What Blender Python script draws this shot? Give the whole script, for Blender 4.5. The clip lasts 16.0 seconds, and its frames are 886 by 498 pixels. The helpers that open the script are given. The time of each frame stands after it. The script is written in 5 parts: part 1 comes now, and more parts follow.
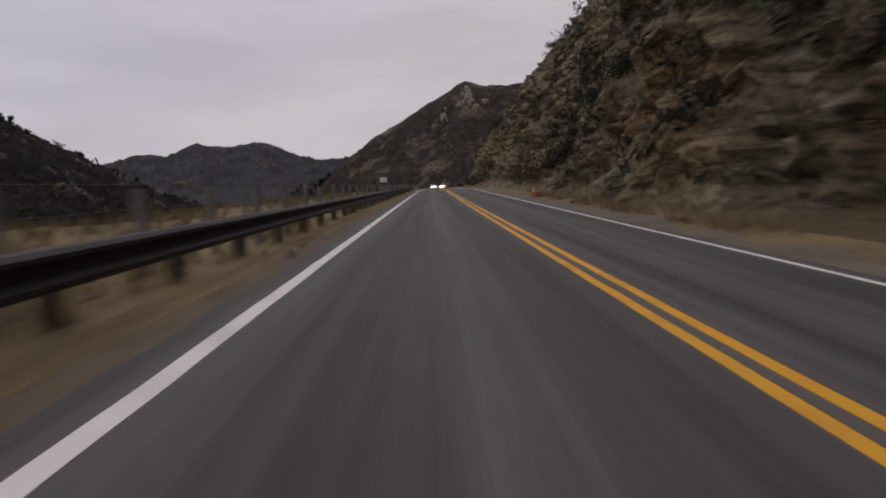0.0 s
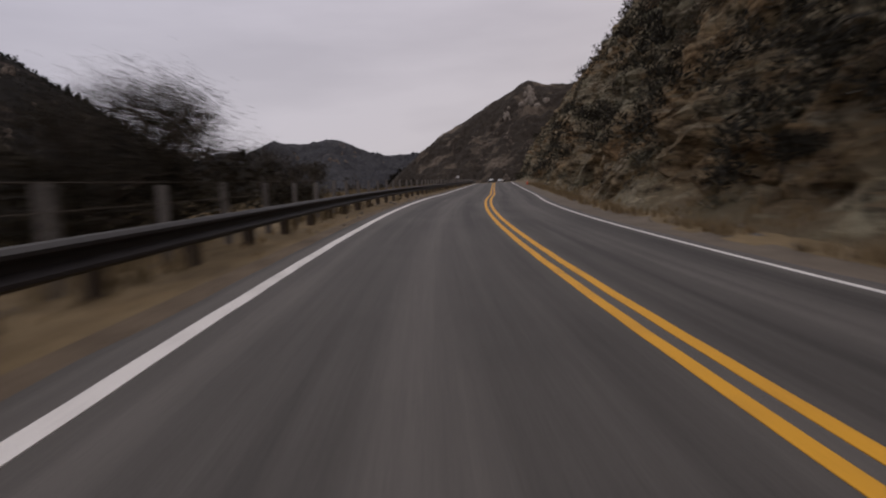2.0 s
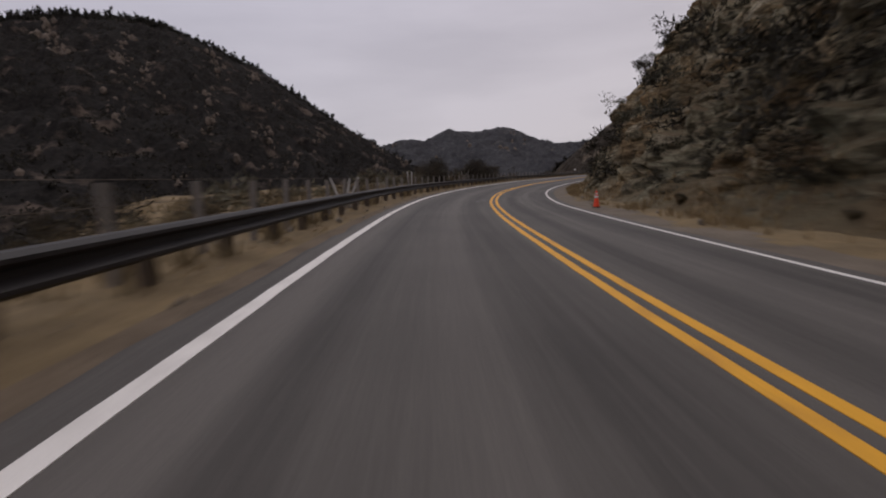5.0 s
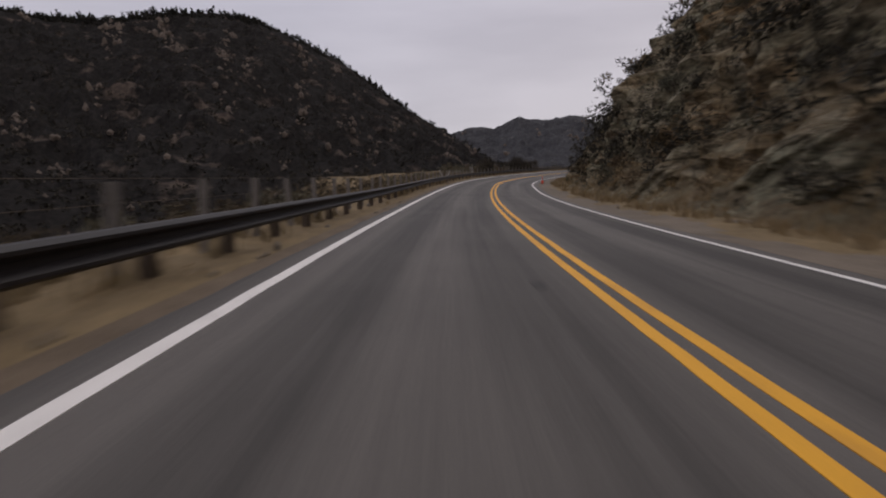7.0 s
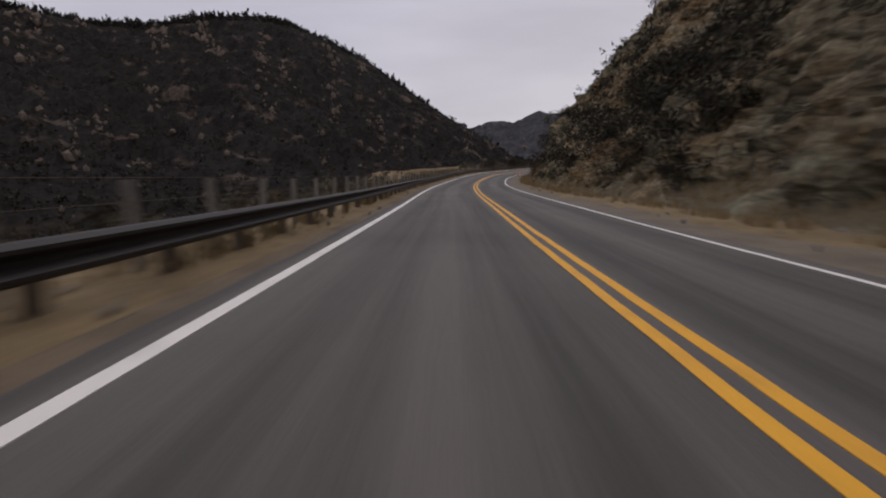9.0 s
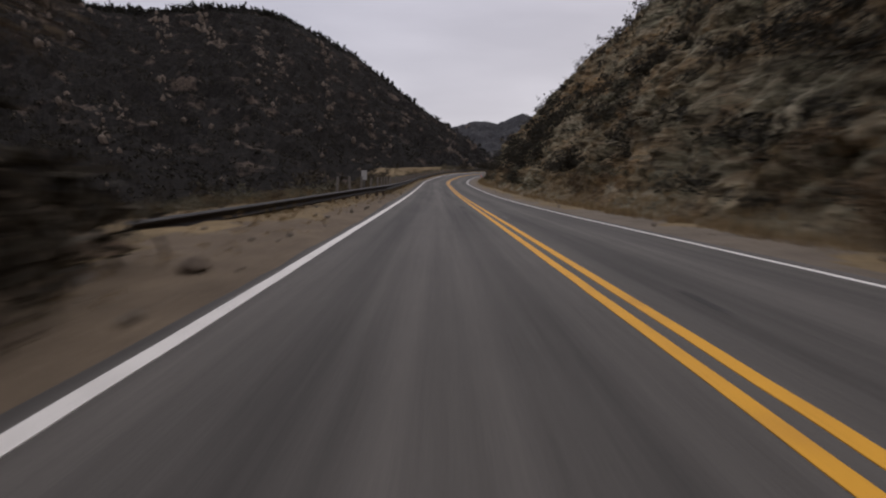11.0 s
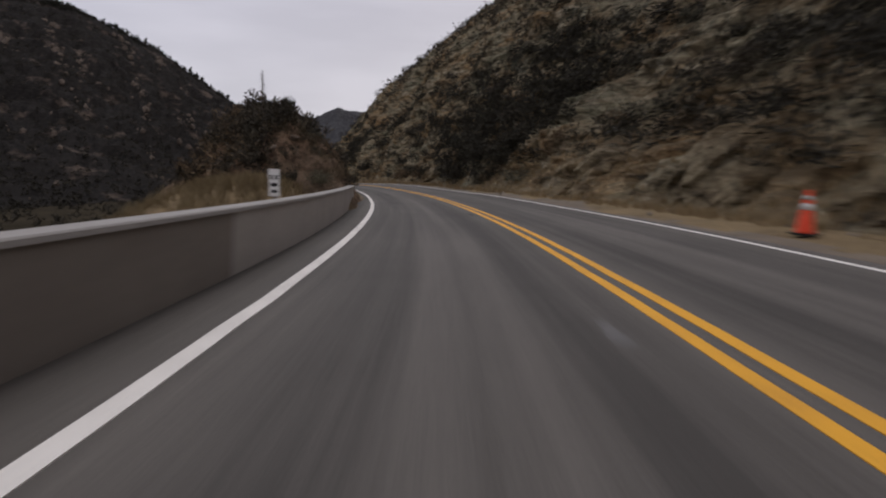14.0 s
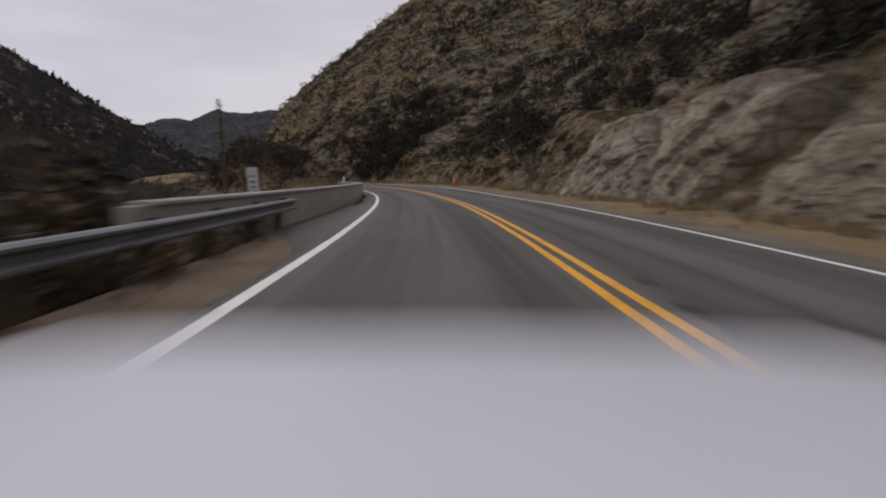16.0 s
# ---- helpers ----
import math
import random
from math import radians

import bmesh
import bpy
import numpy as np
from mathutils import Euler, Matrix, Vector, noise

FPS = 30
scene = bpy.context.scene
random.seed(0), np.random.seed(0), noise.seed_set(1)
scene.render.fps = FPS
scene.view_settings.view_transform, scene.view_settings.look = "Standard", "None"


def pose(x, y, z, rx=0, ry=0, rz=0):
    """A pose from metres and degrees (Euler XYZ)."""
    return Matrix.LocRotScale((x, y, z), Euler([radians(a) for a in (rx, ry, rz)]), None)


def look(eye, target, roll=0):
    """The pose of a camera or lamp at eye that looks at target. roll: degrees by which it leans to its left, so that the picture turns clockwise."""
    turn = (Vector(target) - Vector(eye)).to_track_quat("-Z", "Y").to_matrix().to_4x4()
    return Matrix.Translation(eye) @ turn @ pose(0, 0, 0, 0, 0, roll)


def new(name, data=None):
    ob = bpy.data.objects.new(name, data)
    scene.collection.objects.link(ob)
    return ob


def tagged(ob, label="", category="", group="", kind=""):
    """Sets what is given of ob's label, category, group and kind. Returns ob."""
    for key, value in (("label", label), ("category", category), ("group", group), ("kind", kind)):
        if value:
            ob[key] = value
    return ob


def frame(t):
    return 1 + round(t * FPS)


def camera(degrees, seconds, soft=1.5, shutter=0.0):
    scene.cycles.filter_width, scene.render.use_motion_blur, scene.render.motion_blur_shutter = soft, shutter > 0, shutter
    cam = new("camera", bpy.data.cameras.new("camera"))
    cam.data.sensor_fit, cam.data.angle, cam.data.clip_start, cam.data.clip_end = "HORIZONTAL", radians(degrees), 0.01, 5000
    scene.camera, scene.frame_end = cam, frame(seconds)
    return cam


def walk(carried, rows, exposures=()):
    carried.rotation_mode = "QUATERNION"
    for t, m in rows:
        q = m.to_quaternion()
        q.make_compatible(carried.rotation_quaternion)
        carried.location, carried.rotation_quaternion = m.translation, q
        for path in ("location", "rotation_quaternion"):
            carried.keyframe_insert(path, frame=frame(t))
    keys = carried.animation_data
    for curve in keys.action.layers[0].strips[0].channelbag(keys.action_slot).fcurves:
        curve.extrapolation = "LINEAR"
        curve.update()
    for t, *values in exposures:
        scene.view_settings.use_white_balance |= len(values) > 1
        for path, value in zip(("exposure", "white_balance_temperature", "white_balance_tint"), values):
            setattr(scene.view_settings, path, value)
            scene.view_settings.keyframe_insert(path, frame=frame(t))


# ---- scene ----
# The drive: seconds, x, y, z, heading, pitch, lean, distance to the double yellow line
ROWS = [
    (0.0, 0.00, 0.00, 1.150, 0.03, -6.46, -2.85, 2.05),
    (0.5, 0.24, -10.94, 1.052, 0.71, -6.42, -3.18, 1.82),
    (1.0, 0.80, -21.81, 0.959, 1.96, -6.47, -3.29, 1.73),
    (1.5, 1.72, -32.48, 0.879, 3.97, -6.50, -3.12, 1.77),
    (2.0, 3.06, -42.81, 0.819, 6.76, -6.64, -3.04, 1.83),
    (2.5, 4.86, -52.83, 0.774, 9.24, -6.65, -2.86, 1.86),
    (3.0, 7.14, -62.53, 0.739, 11.84, -6.75, -2.65, 1.90),
    (3.5, 9.91, -71.87, 0.719, 14.56, -6.81, -2.53, 1.92),
    (4.0, 13.14, -80.88, 0.714, 17.74, -6.98, -1.95, 1.98),
    (4.5, 16.77, -89.64, 0.707, 20.89, -7.01, -1.82, 2.04),
    (5.0, 20.68, -98.16, 0.700, 23.81, -7.27, -1.86, 2.01),
    (5.5, 24.84, -106.49, 0.730, 25.78, -7.61, -1.36, 1.92),
    (6.0, 29.21, -114.74, 0.826, 27.62, -8.07, -0.97, 1.84),
    (6.5, 33.82, -123.00, 0.984, 29.27, -8.37, -0.86, 1.76),
    (7.0, 38.69, -131.36, 1.170, 30.71, -8.40, -0.80, 1.70),
    (7.5, 43.85, -139.93, 1.371, 31.89, -8.50, -0.54, 1.66),
    (8.0, 49.28, -148.78, 1.598, 32.55, -8.63, -0.55, 1.69),
    (8.5, 54.93, -157.96, 1.862, 32.67, -8.76, -0.69, 1.68),
    (9.0, 60.77, -167.40, 2.182, 32.74, -9.04, -0.64, 1.66),
    (9.5, 66.70, -177.01, 2.565, 32.67, -9.27, -0.20, 1.66),
    (10.0, 72.65, -186.69, 2.991, 32.42, -9.42, 0.63, 1.65),
    (10.5, 78.54, -196.36, 3.433, 32.04, -9.43, 1.81, 1.65),
    (11.0, 84.25, -206.07, 3.859, 30.50, -9.32, 2.43, 1.80),
    (11.5, 89.68, -215.98, 4.264, 28.29, -9.28, 2.21, 1.96),
    (12.0, 94.67, -226.03, 4.658, 25.74, -9.30, 1.62, 2.07),
    (12.5, 99.07, -236.04, 5.039, 22.82, -9.24, 1.77, 2.10),
    (13.0, 102.88, -246.07, 5.419, 19.84, -9.35, 1.62, 2.11),
    (13.5, 106.09, -256.25, 5.822, 16.23, -9.46, 1.70, 2.06),
    (14.0, 108.62, -266.45, 6.233, 12.45, -9.51, 0.94, 1.99),
    (14.5, 110.51, -276.65, 6.653, 9.09, -9.70, -0.21, 2.00),
    (15.0, 111.90, -287.12, 7.082, 5.98, -9.73, -0.27, 2.03),
    (15.5, 112.88, -297.93, 7.509, 3.46, -9.75, -0.53, 1.96),
    (16.0, 113.52, -308.88, 7.932, 1.51, -9.77, -1.05, 1.82),
]
cam = camera(77.3, 16.0, soft=2.0, shutter=0.5)
walk(cam, [(r[0], pose(r[1], r[2], r[3], 0, 0, r[4]) @ pose(0, 0, 0, 90 + r[5]) @ pose(0, 0, 0, 0, 0, r[6])) for r in ROWS],
     exposures=[(0.0, 0.07, 6420, 11), (5.0, 0.11, 6400, 11), (8.0, 0.18, 6340, 10), (10.5, 0.25, 6300, 9), (12.5, 0.31, 6280, 8), (16.0, 0.31, 6280, 8)])

# ---- light: an overcast evening ----
world = bpy.data.worlds.new("overcast_sky")
scene.world = world
world.use_nodes = True
wn, wl = world.node_tree.nodes, world.node_tree.links
bg = wn["Background"]
sky = wn.new("ShaderNodeTexSky")
sky.sky_type, sky.sun_disc = "NISHITA", False
sky.sun_elevation, sky.sun_rotation = radians(24), radians(150)
hsv = wn.new("ShaderNodeHueSaturation")
hsv.inputs["Saturation"].default_value, hsv.inputs["Value"].default_value = 0.1, 0.55
wl.new(sky.outputs[0], hsv.inputs["Color"])
tc = wn.new("ShaderNodeTexCoord")
mp = wn.new("ShaderNodeMapping")
mp.inputs["Scale"].default_value = (1.0, 1.0, 4.5)
wl.new(tc.outputs["Generated"], mp.inputs[0])
cl = wn.new("ShaderNodeTexNoise")
cl.inputs["Scale"].default_value, cl.inputs["Detail"].default_value = 2.0, 6.0
wl.new(mp.outputs[0], cl.inputs["Vector"])
cr = wn.new("ShaderNodeValToRGB")
cr.color_ramp.elements[0].position, cr.color_ramp.elements[0].color = 0.36, (5.1, 4.85, 5.2, 1)
cr.color_ramp.elements[1].position, cr.color_ramp.elements[1].color = 0.6, (6.05, 5.75, 6.1, 1)
wl.new(cl.outputs["Fac"], cr.inputs[0])
# a little warmer towards the horizon and towards the east
sz = wn.new("ShaderNodeSeparateXYZ")
wl.new(tc.outputs["Generated"], sz.inputs[0])
hz = wn.new("ShaderNodeValToRGB")
hz.color_ramp.elements[0].position, hz.color_ramp.elements[0].color = 0.02, (1.015, 0.98, 0.95, 1)
hz.color_ramp.elements[1].position, hz.color_ramp.elements[1].color = 0.4, (1.0, 0.99, 1.04, 1)
wl.new(sz.outputs["Z"], hz.inputs[0])
warm = wn.new("ShaderNodeMix")
warm.data_type, warm.blend_type = "RGBA", "MULTIPLY"
warm.inputs[0].default_value = 1.0
wl.new(cr.outputs[0], warm.inputs[6])
wl.new(hz.outputs[0], warm.inputs[7])
side = wn.new("ShaderNodeMapRange")
side.inputs["From Min"].default_value, side.inputs["From Max"].default_value = -0.7, 0.5
wl.new(sz.outputs["X"], side.inputs["Value"])
sr = wn.new("ShaderNodeValToRGB")
sr.color_ramp.elements[0].color, sr.color_ramp.elements[1].color = (0.975, 0.995, 1.045, 1), (1.03, 0.995, 0.955, 1)
wl.new(side.outputs["Result"], sr.inputs[0])
glow = wn.new("ShaderNodeMix")
glow.data_type, glow.blend_type = "RGBA", "MULTIPLY"
glow.inputs[0].default_value = 1.0
wl.new(warm.outputs[2], glow.inputs[6])
wl.new(sr.outputs[0], glow.inputs[7])
mx = wn.new("ShaderNodeMix")
mx.data_type = "RGBA"
mx.inputs["Factor"].default_value = 0.85
wl.new(hsv.outputs[0], mx.inputs[6])
wl.new(glow.outputs[2], mx.inputs[7])
wl.new(mx.outputs[2], bg.inputs["Color"])
bg.inputs["Strength"].default_value = 0.093

sun = new("sun", bpy.data.lights.new("sun", "SUN"))
sun.data.energy, sun.data.angle, sun.data.color = 0.5, radians(30), (1.0, 0.95, 0.9)
sun.matrix_world = look((0, 0, 50), (30, -60, -40))


# ---- materials ----
def material(name, build, rough=0.85, metal=0.0, gloss=0.3):
    m = bpy.data.materials.new(name)
    m.use_nodes = True
    n, l = m.node_tree.nodes, m.node_tree.links
    b = n["Principled BSDF"]
    b.inputs["Roughness"].default_value, b.inputs["Metallic"].default_value = rough, metal
    b.inputs["Specular IOR Level"].default_value = gloss
    build(n, l, b)
    return m


def coords(n, l, scale=(1, 1, 1)):
    t, p = n.new("ShaderNodeTexCoord"), n.new("ShaderNodeMapping")
    p.inputs["Scale"].default_value = scale
    l.new(t.outputs["Object"], p.inputs[0])
    return p.outputs[0]


def noisy(n, l, vec, scale, detail=6.0, rough=0.6):
    t = n.new("ShaderNodeTexNoise")
    t.inputs["Scale"].default_value, t.inputs["Detail"].default_value, t.inputs["Roughness"].default_value = scale, detail, rough
    l.new(vec, t.inputs["Vector"])
    return t.outputs["Fac"]


def ramp(n, l, fac, stops):
    r = n.new("ShaderNodeValToRGB")
    e = r.color_ramp.elements
    while len(e) < len(stops):
        e.new(0.5)
    for k, (p, c) in enumerate(stops):
        e[k].position, e[k].color = p, (*c, 1)
    l.new(fac, r.inputs[0])
    return r.outputs[0]


def blend(n, l, fac, a, b, mode="MIX"):
    x = n.new("ShaderNodeMix")
    x.data_type, x.blend_type = "RGBA", mode
    if isinstance(fac, float):
        x.inputs[0].default_value = fac
    else:
        l.new(fac, x.inputs[0])
    for i, v in ((6, a), (7, b)):
        if isinstance(v, tuple):
            x.inputs[i].default_value = (*v, 1)
        else:
            l.new(v, x.inputs[i])
    return x.outputs[2]


def bump(n, l, b, height, strength=0.4, distance=0.05):
    k = n.new("ShaderNodeBump")
    k.inputs["Strength"].default_value, k.inputs["Distance"].default_value = strength, distance
    l.new(height, k.inputs["Height"])
    l.new(k.outputs[0], b.inputs["Normal"])


def simple(name, low, high, scale=3.0, rough=0.85, metal=0.0, relief=0.2, dist=0.02, spots=None):
    """Two tones of noise at a broad and a fine scale, with fine relief."""
    def build(n, l, b):
        v = coords(n, l)
        big, fine = noisy(n, l, v, scale, 4), noisy(n, l, v, scale * 14, 6)
        mid = tuple((a + c) / 2 for a, c in zip(low, high))
        c1 = ramp(n, l, big, [(0.3, low), (0.7, high)])
        c2 = ramp(n, l, fine, [(0.3, low), (0.5, mid), (0.7, high)])
        l.new(blend(n, l, 0.45, c1, c2), b.inputs["Base Color"])
        bump(n, l, b, fine, relief, dist)
    return material(name, build, rough, metal)


def asphalt_nodes(n, l, b):
    v = coords(n, l)
    grain = noisy(n, l, v, 60, 4, 0.7)
    patch = noisy(n, l, v, 0.25, 5)
    at = n.new("ShaderNodeAttribute")
    at.attribute_name = "across"
    # tyre-polished tracks along both lanes, and long streaks
    wav = n.new("ShaderNodeMath")
    wav.operation = "MULTIPLY"
    wav.inputs[1].default_value = 2 * math.pi / 1.75
    l.new(at.outputs["Fac"], wav.inputs[0])
    co = n.new("ShaderNodeMath")
    co.operation = "COSINE"
    l.new(wav.outputs[0], co.inputs[0])
    tr = n.new("ShaderNodeMath")
    tr.operation = "MULTIPLY_ADD"
    tr.inputs[1].default_value, tr.inputs[2].default_value = 0.2, 0.5
    l.new(co.outputs[0], tr.inputs[0])
    add = n.new("ShaderNodeMath")
    add.operation = "ADD"
    l.new(tr.outputs[0], add.inputs[0])
    sc = n.new("ShaderNodeMath")
    sc.operation = "MULTIPLY_ADD"
    sc.inputs[1].default_value, sc.inputs[2].default_value = 0.7, -0.35
    l.new(patch, sc.inputs[0])
    l.new(sc.outputs[0], add.inputs[1])
    # long drag streaks that follow the lane
    al = n.new("ShaderNodeAttribute")
    al.attribute_name = "along"
    xy = n.new("ShaderNodeCombineXYZ")
    l.new(at.outputs["Fac"], xy.inputs[0])
    l.new(al.outputs["Fac"], xy.inputs[1])
    st = n.new("ShaderNodeMapping")
    st.inputs["Scale"].default_value = (2.6, 0.045, 1)
    l.new(xy.outputs[0], st.inputs[0])
    ad2 = n.new("ShaderNodeMath")
    ad2.operation = "ADD"
    l.new(add.outputs[0], ad2.inputs[0])
    sk = n.new("ShaderNodeMath")
    sk.operation = "MULTIPLY_ADD"
    sk.inputs[1].default_value, sk.inputs[2].default_value = 1.5, -0.75
    l.new(noisy(n, l, st.outputs[0], 1.0, 5, 0.6), sk.inputs[0])
    l.new(sk.outputs[0], ad2.inputs[1])
    base = ramp(n, l, ad2.outputs[0], [(0.15, (0.068, 0.062, 0.055)), (0.85, (0.148, 0.135, 0.120))])
    speck = ramp(n, l, grain, [(0.35, (0.5, 0.5, 0.5)), (0.7, (1.35, 1.32, 1.3))])
    l.new(blend(n, l, 0.8, base, speck, "MULTIPLY"), b.inputs["Base Color"])
    bump(n, l, b, grain, 0.35, 0.008)


def paint_nodes(color, dirt):
    def build(n, l, b):
        v = coords(n, l)
        w = noisy(n, l, v, 2.5, 8, 0.7)
        f = noisy(n, l, v, 45, 5, 0.7)
        c = ramp(n, l, w, [(0.25, dirt), (0.5, color), (0.8, tuple(min(1, x * 1.08) for x in color))])
        worn = ramp(n, l, f, [(0.36, (0.45, 0.45, 0.45)), (0.5, (1, 1, 1))])
        l.new(blend(n, l, 0.4, c, worn, "MULTIPLY"), b.inputs["Base Color"])
        bump(n, l, b, f, 0.25, 0.004)
    return build


def rock_nodes(pale, mid, dark, earth, grass, tinted=0.6):
    def build(n, l, b):
        v = coords(n, l, (1, 1, 1))
        tilt = n.new("ShaderNodeMapping")
        tilt.inputs["Rotation"].default_value = (radians(35), radians(-25), radians(20))
        tilt.inputs["Scale"].default_value = (0.6, 0.6, 2.2)
        l.new(v, tilt.inputs[0])
        strata = noisy(n, l, tilt.outputs[0], 0.9, 9, 0.7)
        fine = noisy(n, l, v, 5.0, 8, 0.7)
        vor = n.new("ShaderNodeTexVoronoi")
        vor.feature = "DISTANCE_TO_EDGE"
        vor.inputs["Scale"].default_value = 0.8
        warp = blend(n, l, 0.25, v, noisy_color(n, l, v, 1.2), "ADD")
        l.new(warp, vor.inputs["Vector"])
        stone = ramp(n, l, strata, [(0.32, dark), (0.46, mid), (0.6, pale)])
        # broad tints: rusty ochre, lichen grey-green and bleached cream, metres across
        tint = ramp(n, l, noisy(n, l, v, 0.11, 5, 0.65), [(0.36, (0.74, 0.82, 0.80)), (0.47, (1.0, 1.02, 0.97)), (0.56, (1.15, 0.98, 0.78)), (0.68, (1.25, 0.93, 0.64))])
        stone = blend(n, l, tinted, stone, tint, "MULTIPLY")
        bleached = ramp(n, l, noisy(n, l, tilt.outputs[0], 0.35, 7, 0.7), [(0.54, (0, 0, 0)), (0.62, (1, 1, 1))])
        stone = blend(n, l, bleached, stone, blend(n, l, strata, tuple(c * 0.75 for c in pale), tuple(c * 1.35 for c in pale)))
        stone = blend(n, l, 0.6, stone, ramp(n, l, fine, [(0.32, (0.45, 0.45, 0.45)), (0.65, (1.25, 1.22, 1.18))]), "MULTIPLY")
        stone = blend(n, l, 0.7, stone, ramp(n, l, vor.outputs[0], [(0.0, (0.3, 0.3, 0.3)), (0.07, (1, 1, 1))]), "MULTIPLY")
        soil = ramp(n, l, fine, [(0.3, tuple(c * 0.6 for c in earth)), (0.7, earth)])
        soil = blend(n, l, ramp(n, l, noisy(n, l, v, 0.35, 5), [(0.42, (0, 0, 0)), (0.6, (1, 1, 1))]), soil,
                     ramp(n, l, noisy(n, l, v, 9, 5), [(0.3, tuple(c * 0.5 for c in grass)), (0.7, grass)]))
        ge = n.new("ShaderNodeNewGeometry")
        sx = n.new("ShaderNodeSeparateXYZ")
        l.new(ge.outputs["Normal"], sx.inputs[0])
        ad = n.new("ShaderNodeMath")
        ad.operation = "ADD"
        l.new(sx.outputs["Z"], ad.inputs[0])
        l.new(noisy(n, l, v, 0.22, 6), ad.inputs[1])
        ad2 = n.new("ShaderNodeMath")
        ad2.operation = "MULTIPLY"
        ad2.inputs[1].default_value = 0.5
        l.new(ad.outputs[0], ad2.inputs[0])
        fac = ramp(n, l, ad2.outputs[0], [(0.54, (0, 0, 0)), (0.70, (1, 1, 1))])
        l.new(blend(n, l, fac, stone, soil), b.inputs["Base Color"])
        hm = n.new("ShaderNodeMath")
        hm.operation = "ADD"
        l.new(strata, hm.inputs[0])
        l.new(fine, hm.inputs[1])
        bump(n, l, b, hm.outputs[0], 0.9, 0.25)
    return build


def noisy_color(n, l, vec, scale):
    t = n.new("ShaderNodeTexNoise")
    t.inputs["Scale"].default_value, t.inputs["Detail"].default_value = scale, 4
    l.new(vec, t.inputs["Vector"])
    return t.outputs["Color"]


def hill_nodes(scrub, scrub2, bare, amount, size):
    def build(n, l, b):
        v = coords(n, l)
        big = noisy(n, l, v, size, 8, 0.65)
        fine = noisy(n, l, v, size * 9, 6, 0.7)
        g = ramp(n, l, fine, [(0.33, scrub), (0.66, scrub2)])
        st = ramp(n, l, fine, [(0.3, tuple(c * 0.5 for c in bare)), (0.65, bare)])
        l.new(blend(n, l, ramp(n, l, big, [(amount, (0, 0, 0)), (amount + 0.09, (1, 1, 1))]), g, st), b.inputs["Base Color"])
        bump(n, l, b, fine, 0.9, 0.6 / size * 0.05)
    return build


def leaf_nodes(dark, light):
    def build(n, l, b):
        ge, oi = n.new("ShaderNodeNewGeometry"), n.new("ShaderNodeObjectInfo")
        a = ramp(n, l, ge.outputs["Random Per Island"], [(0.0, dark), (1.0, light)])
        t = ramp(n, l, oi.outputs["Random"], [(0.0, (0.7, 0.72, 0.7)), (1.0, (1.25, 1.15, 1.05))])
        l.new(blend(n, l, 1.0, a, t, "MULTIPLY"), b.inputs["Base Color"])
    return build


ASPHALT = material("asphalt", asphalt_nodes, 0.8)
WHITE_PAINT = material("white_road_paint", paint_nodes((0.86, 0.82, 0.755), (0.60, 0.565, 0.515)), 0.7)
YELLOW_PAINT = material("yellow_road_paint", paint_nodes((0.84, 0.415, 0.035), (0.5, 0.24, 0.05)), 0.7)
ROCK = material("fractured_rock", rock_nodes((0.385, 0.335, 0.235), (0.172, 0.141, 0.096), (0.036, 0.030, 0.022), (0.21, 0.155, 0.09), (0.215, 0.175, 0.105), 0.9), 0.95, 0.0, 0.12)
EARTH = material("brown_earth_bank", rock_nodes((0.28, 0.205, 0.145), (0.140, 0.098, 0.069), (0.042, 0.031, 0.024), (0.19, 0.128, 0.083), (0.205, 0.15, 0.094), 0.4), 0.95, 0.0, 0.08)
DIRT = simple("sandy_dirt", (0.098, 0.078, 0.058), (0.238, 0.193, 0.142), 0.7, 0.95, 0, 0.5, 0.05)
FIELD = simple("dry_grass_ground", (0.10, 0.072, 0.038), (0.30, 0.215, 0.108), 0.4, 0.95, 0, 0.6, 0.1)
GRASS = material("dry_grass_blades", leaf_nodes((0.13, 0.098, 0.055), (0.33, 0.262, 0.15)), 0.9)
HILL = material("scrub_covered_hill", hill_nodes((0.0105, 0.0100, 0.0095), (0.033, 0.0295, 0.0265), (0.13, 0.102, 0.082), 0.57, 0.035), 0.95, 0.0, 0.03)
# distance haze is put into the colour here: paler, bluer scrub tones
HILL_FAR = material("haze_tinted_mountain", hill_nodes((0.034, 0.035, 0.040), (0.066, 0.064, 0.065), (0.17, 0.155, 0.142), 0.62, 0.006), 0.95, 0.0, 0.1)
HILL_MID = material("rocky_mountain", hill_nodes((0.028, 0.0235, 0.019), (0.070, 0.057, 0.044), (0.20, 0.16, 0.12), 0.54, 0.022), 0.95, 0.0, 0.05)
VALLEY = simple("valley_scrub", (0.022, 0.019, 0.013), (0.062, 0.05, 0.032), 0.05, 0.95, 0, 0.6, 0.5)
LEAF_FAR = material("distant_scrub_leaves", leaf_nodes((0.017, 0.0165, 0.0145), (0.060, 0.056, 0.045)), 0.8, 0.0, 0.1)
LEAF = material("chaparral_leaves", leaf_nodes((0.024, 0.0215, 0.017), (0.080, 0.071, 0.053)), 0.8, 0.0, 0.1)
VALLEY.node_tree.nodes["Principled BSDF"].inputs["Specular IOR Level"].default_value = 0.02
LEAF_DRY = material("dry_brush", leaf_nodes((0.06, 0.044, 0.028), (0.175, 0.131, 0.078)), 0.9)
LEAF_SAGE = material("sage_leaves", leaf_nodes((0.06, 0.058, 0.042), (0.175, 0.165, 0.115)), 0.85)
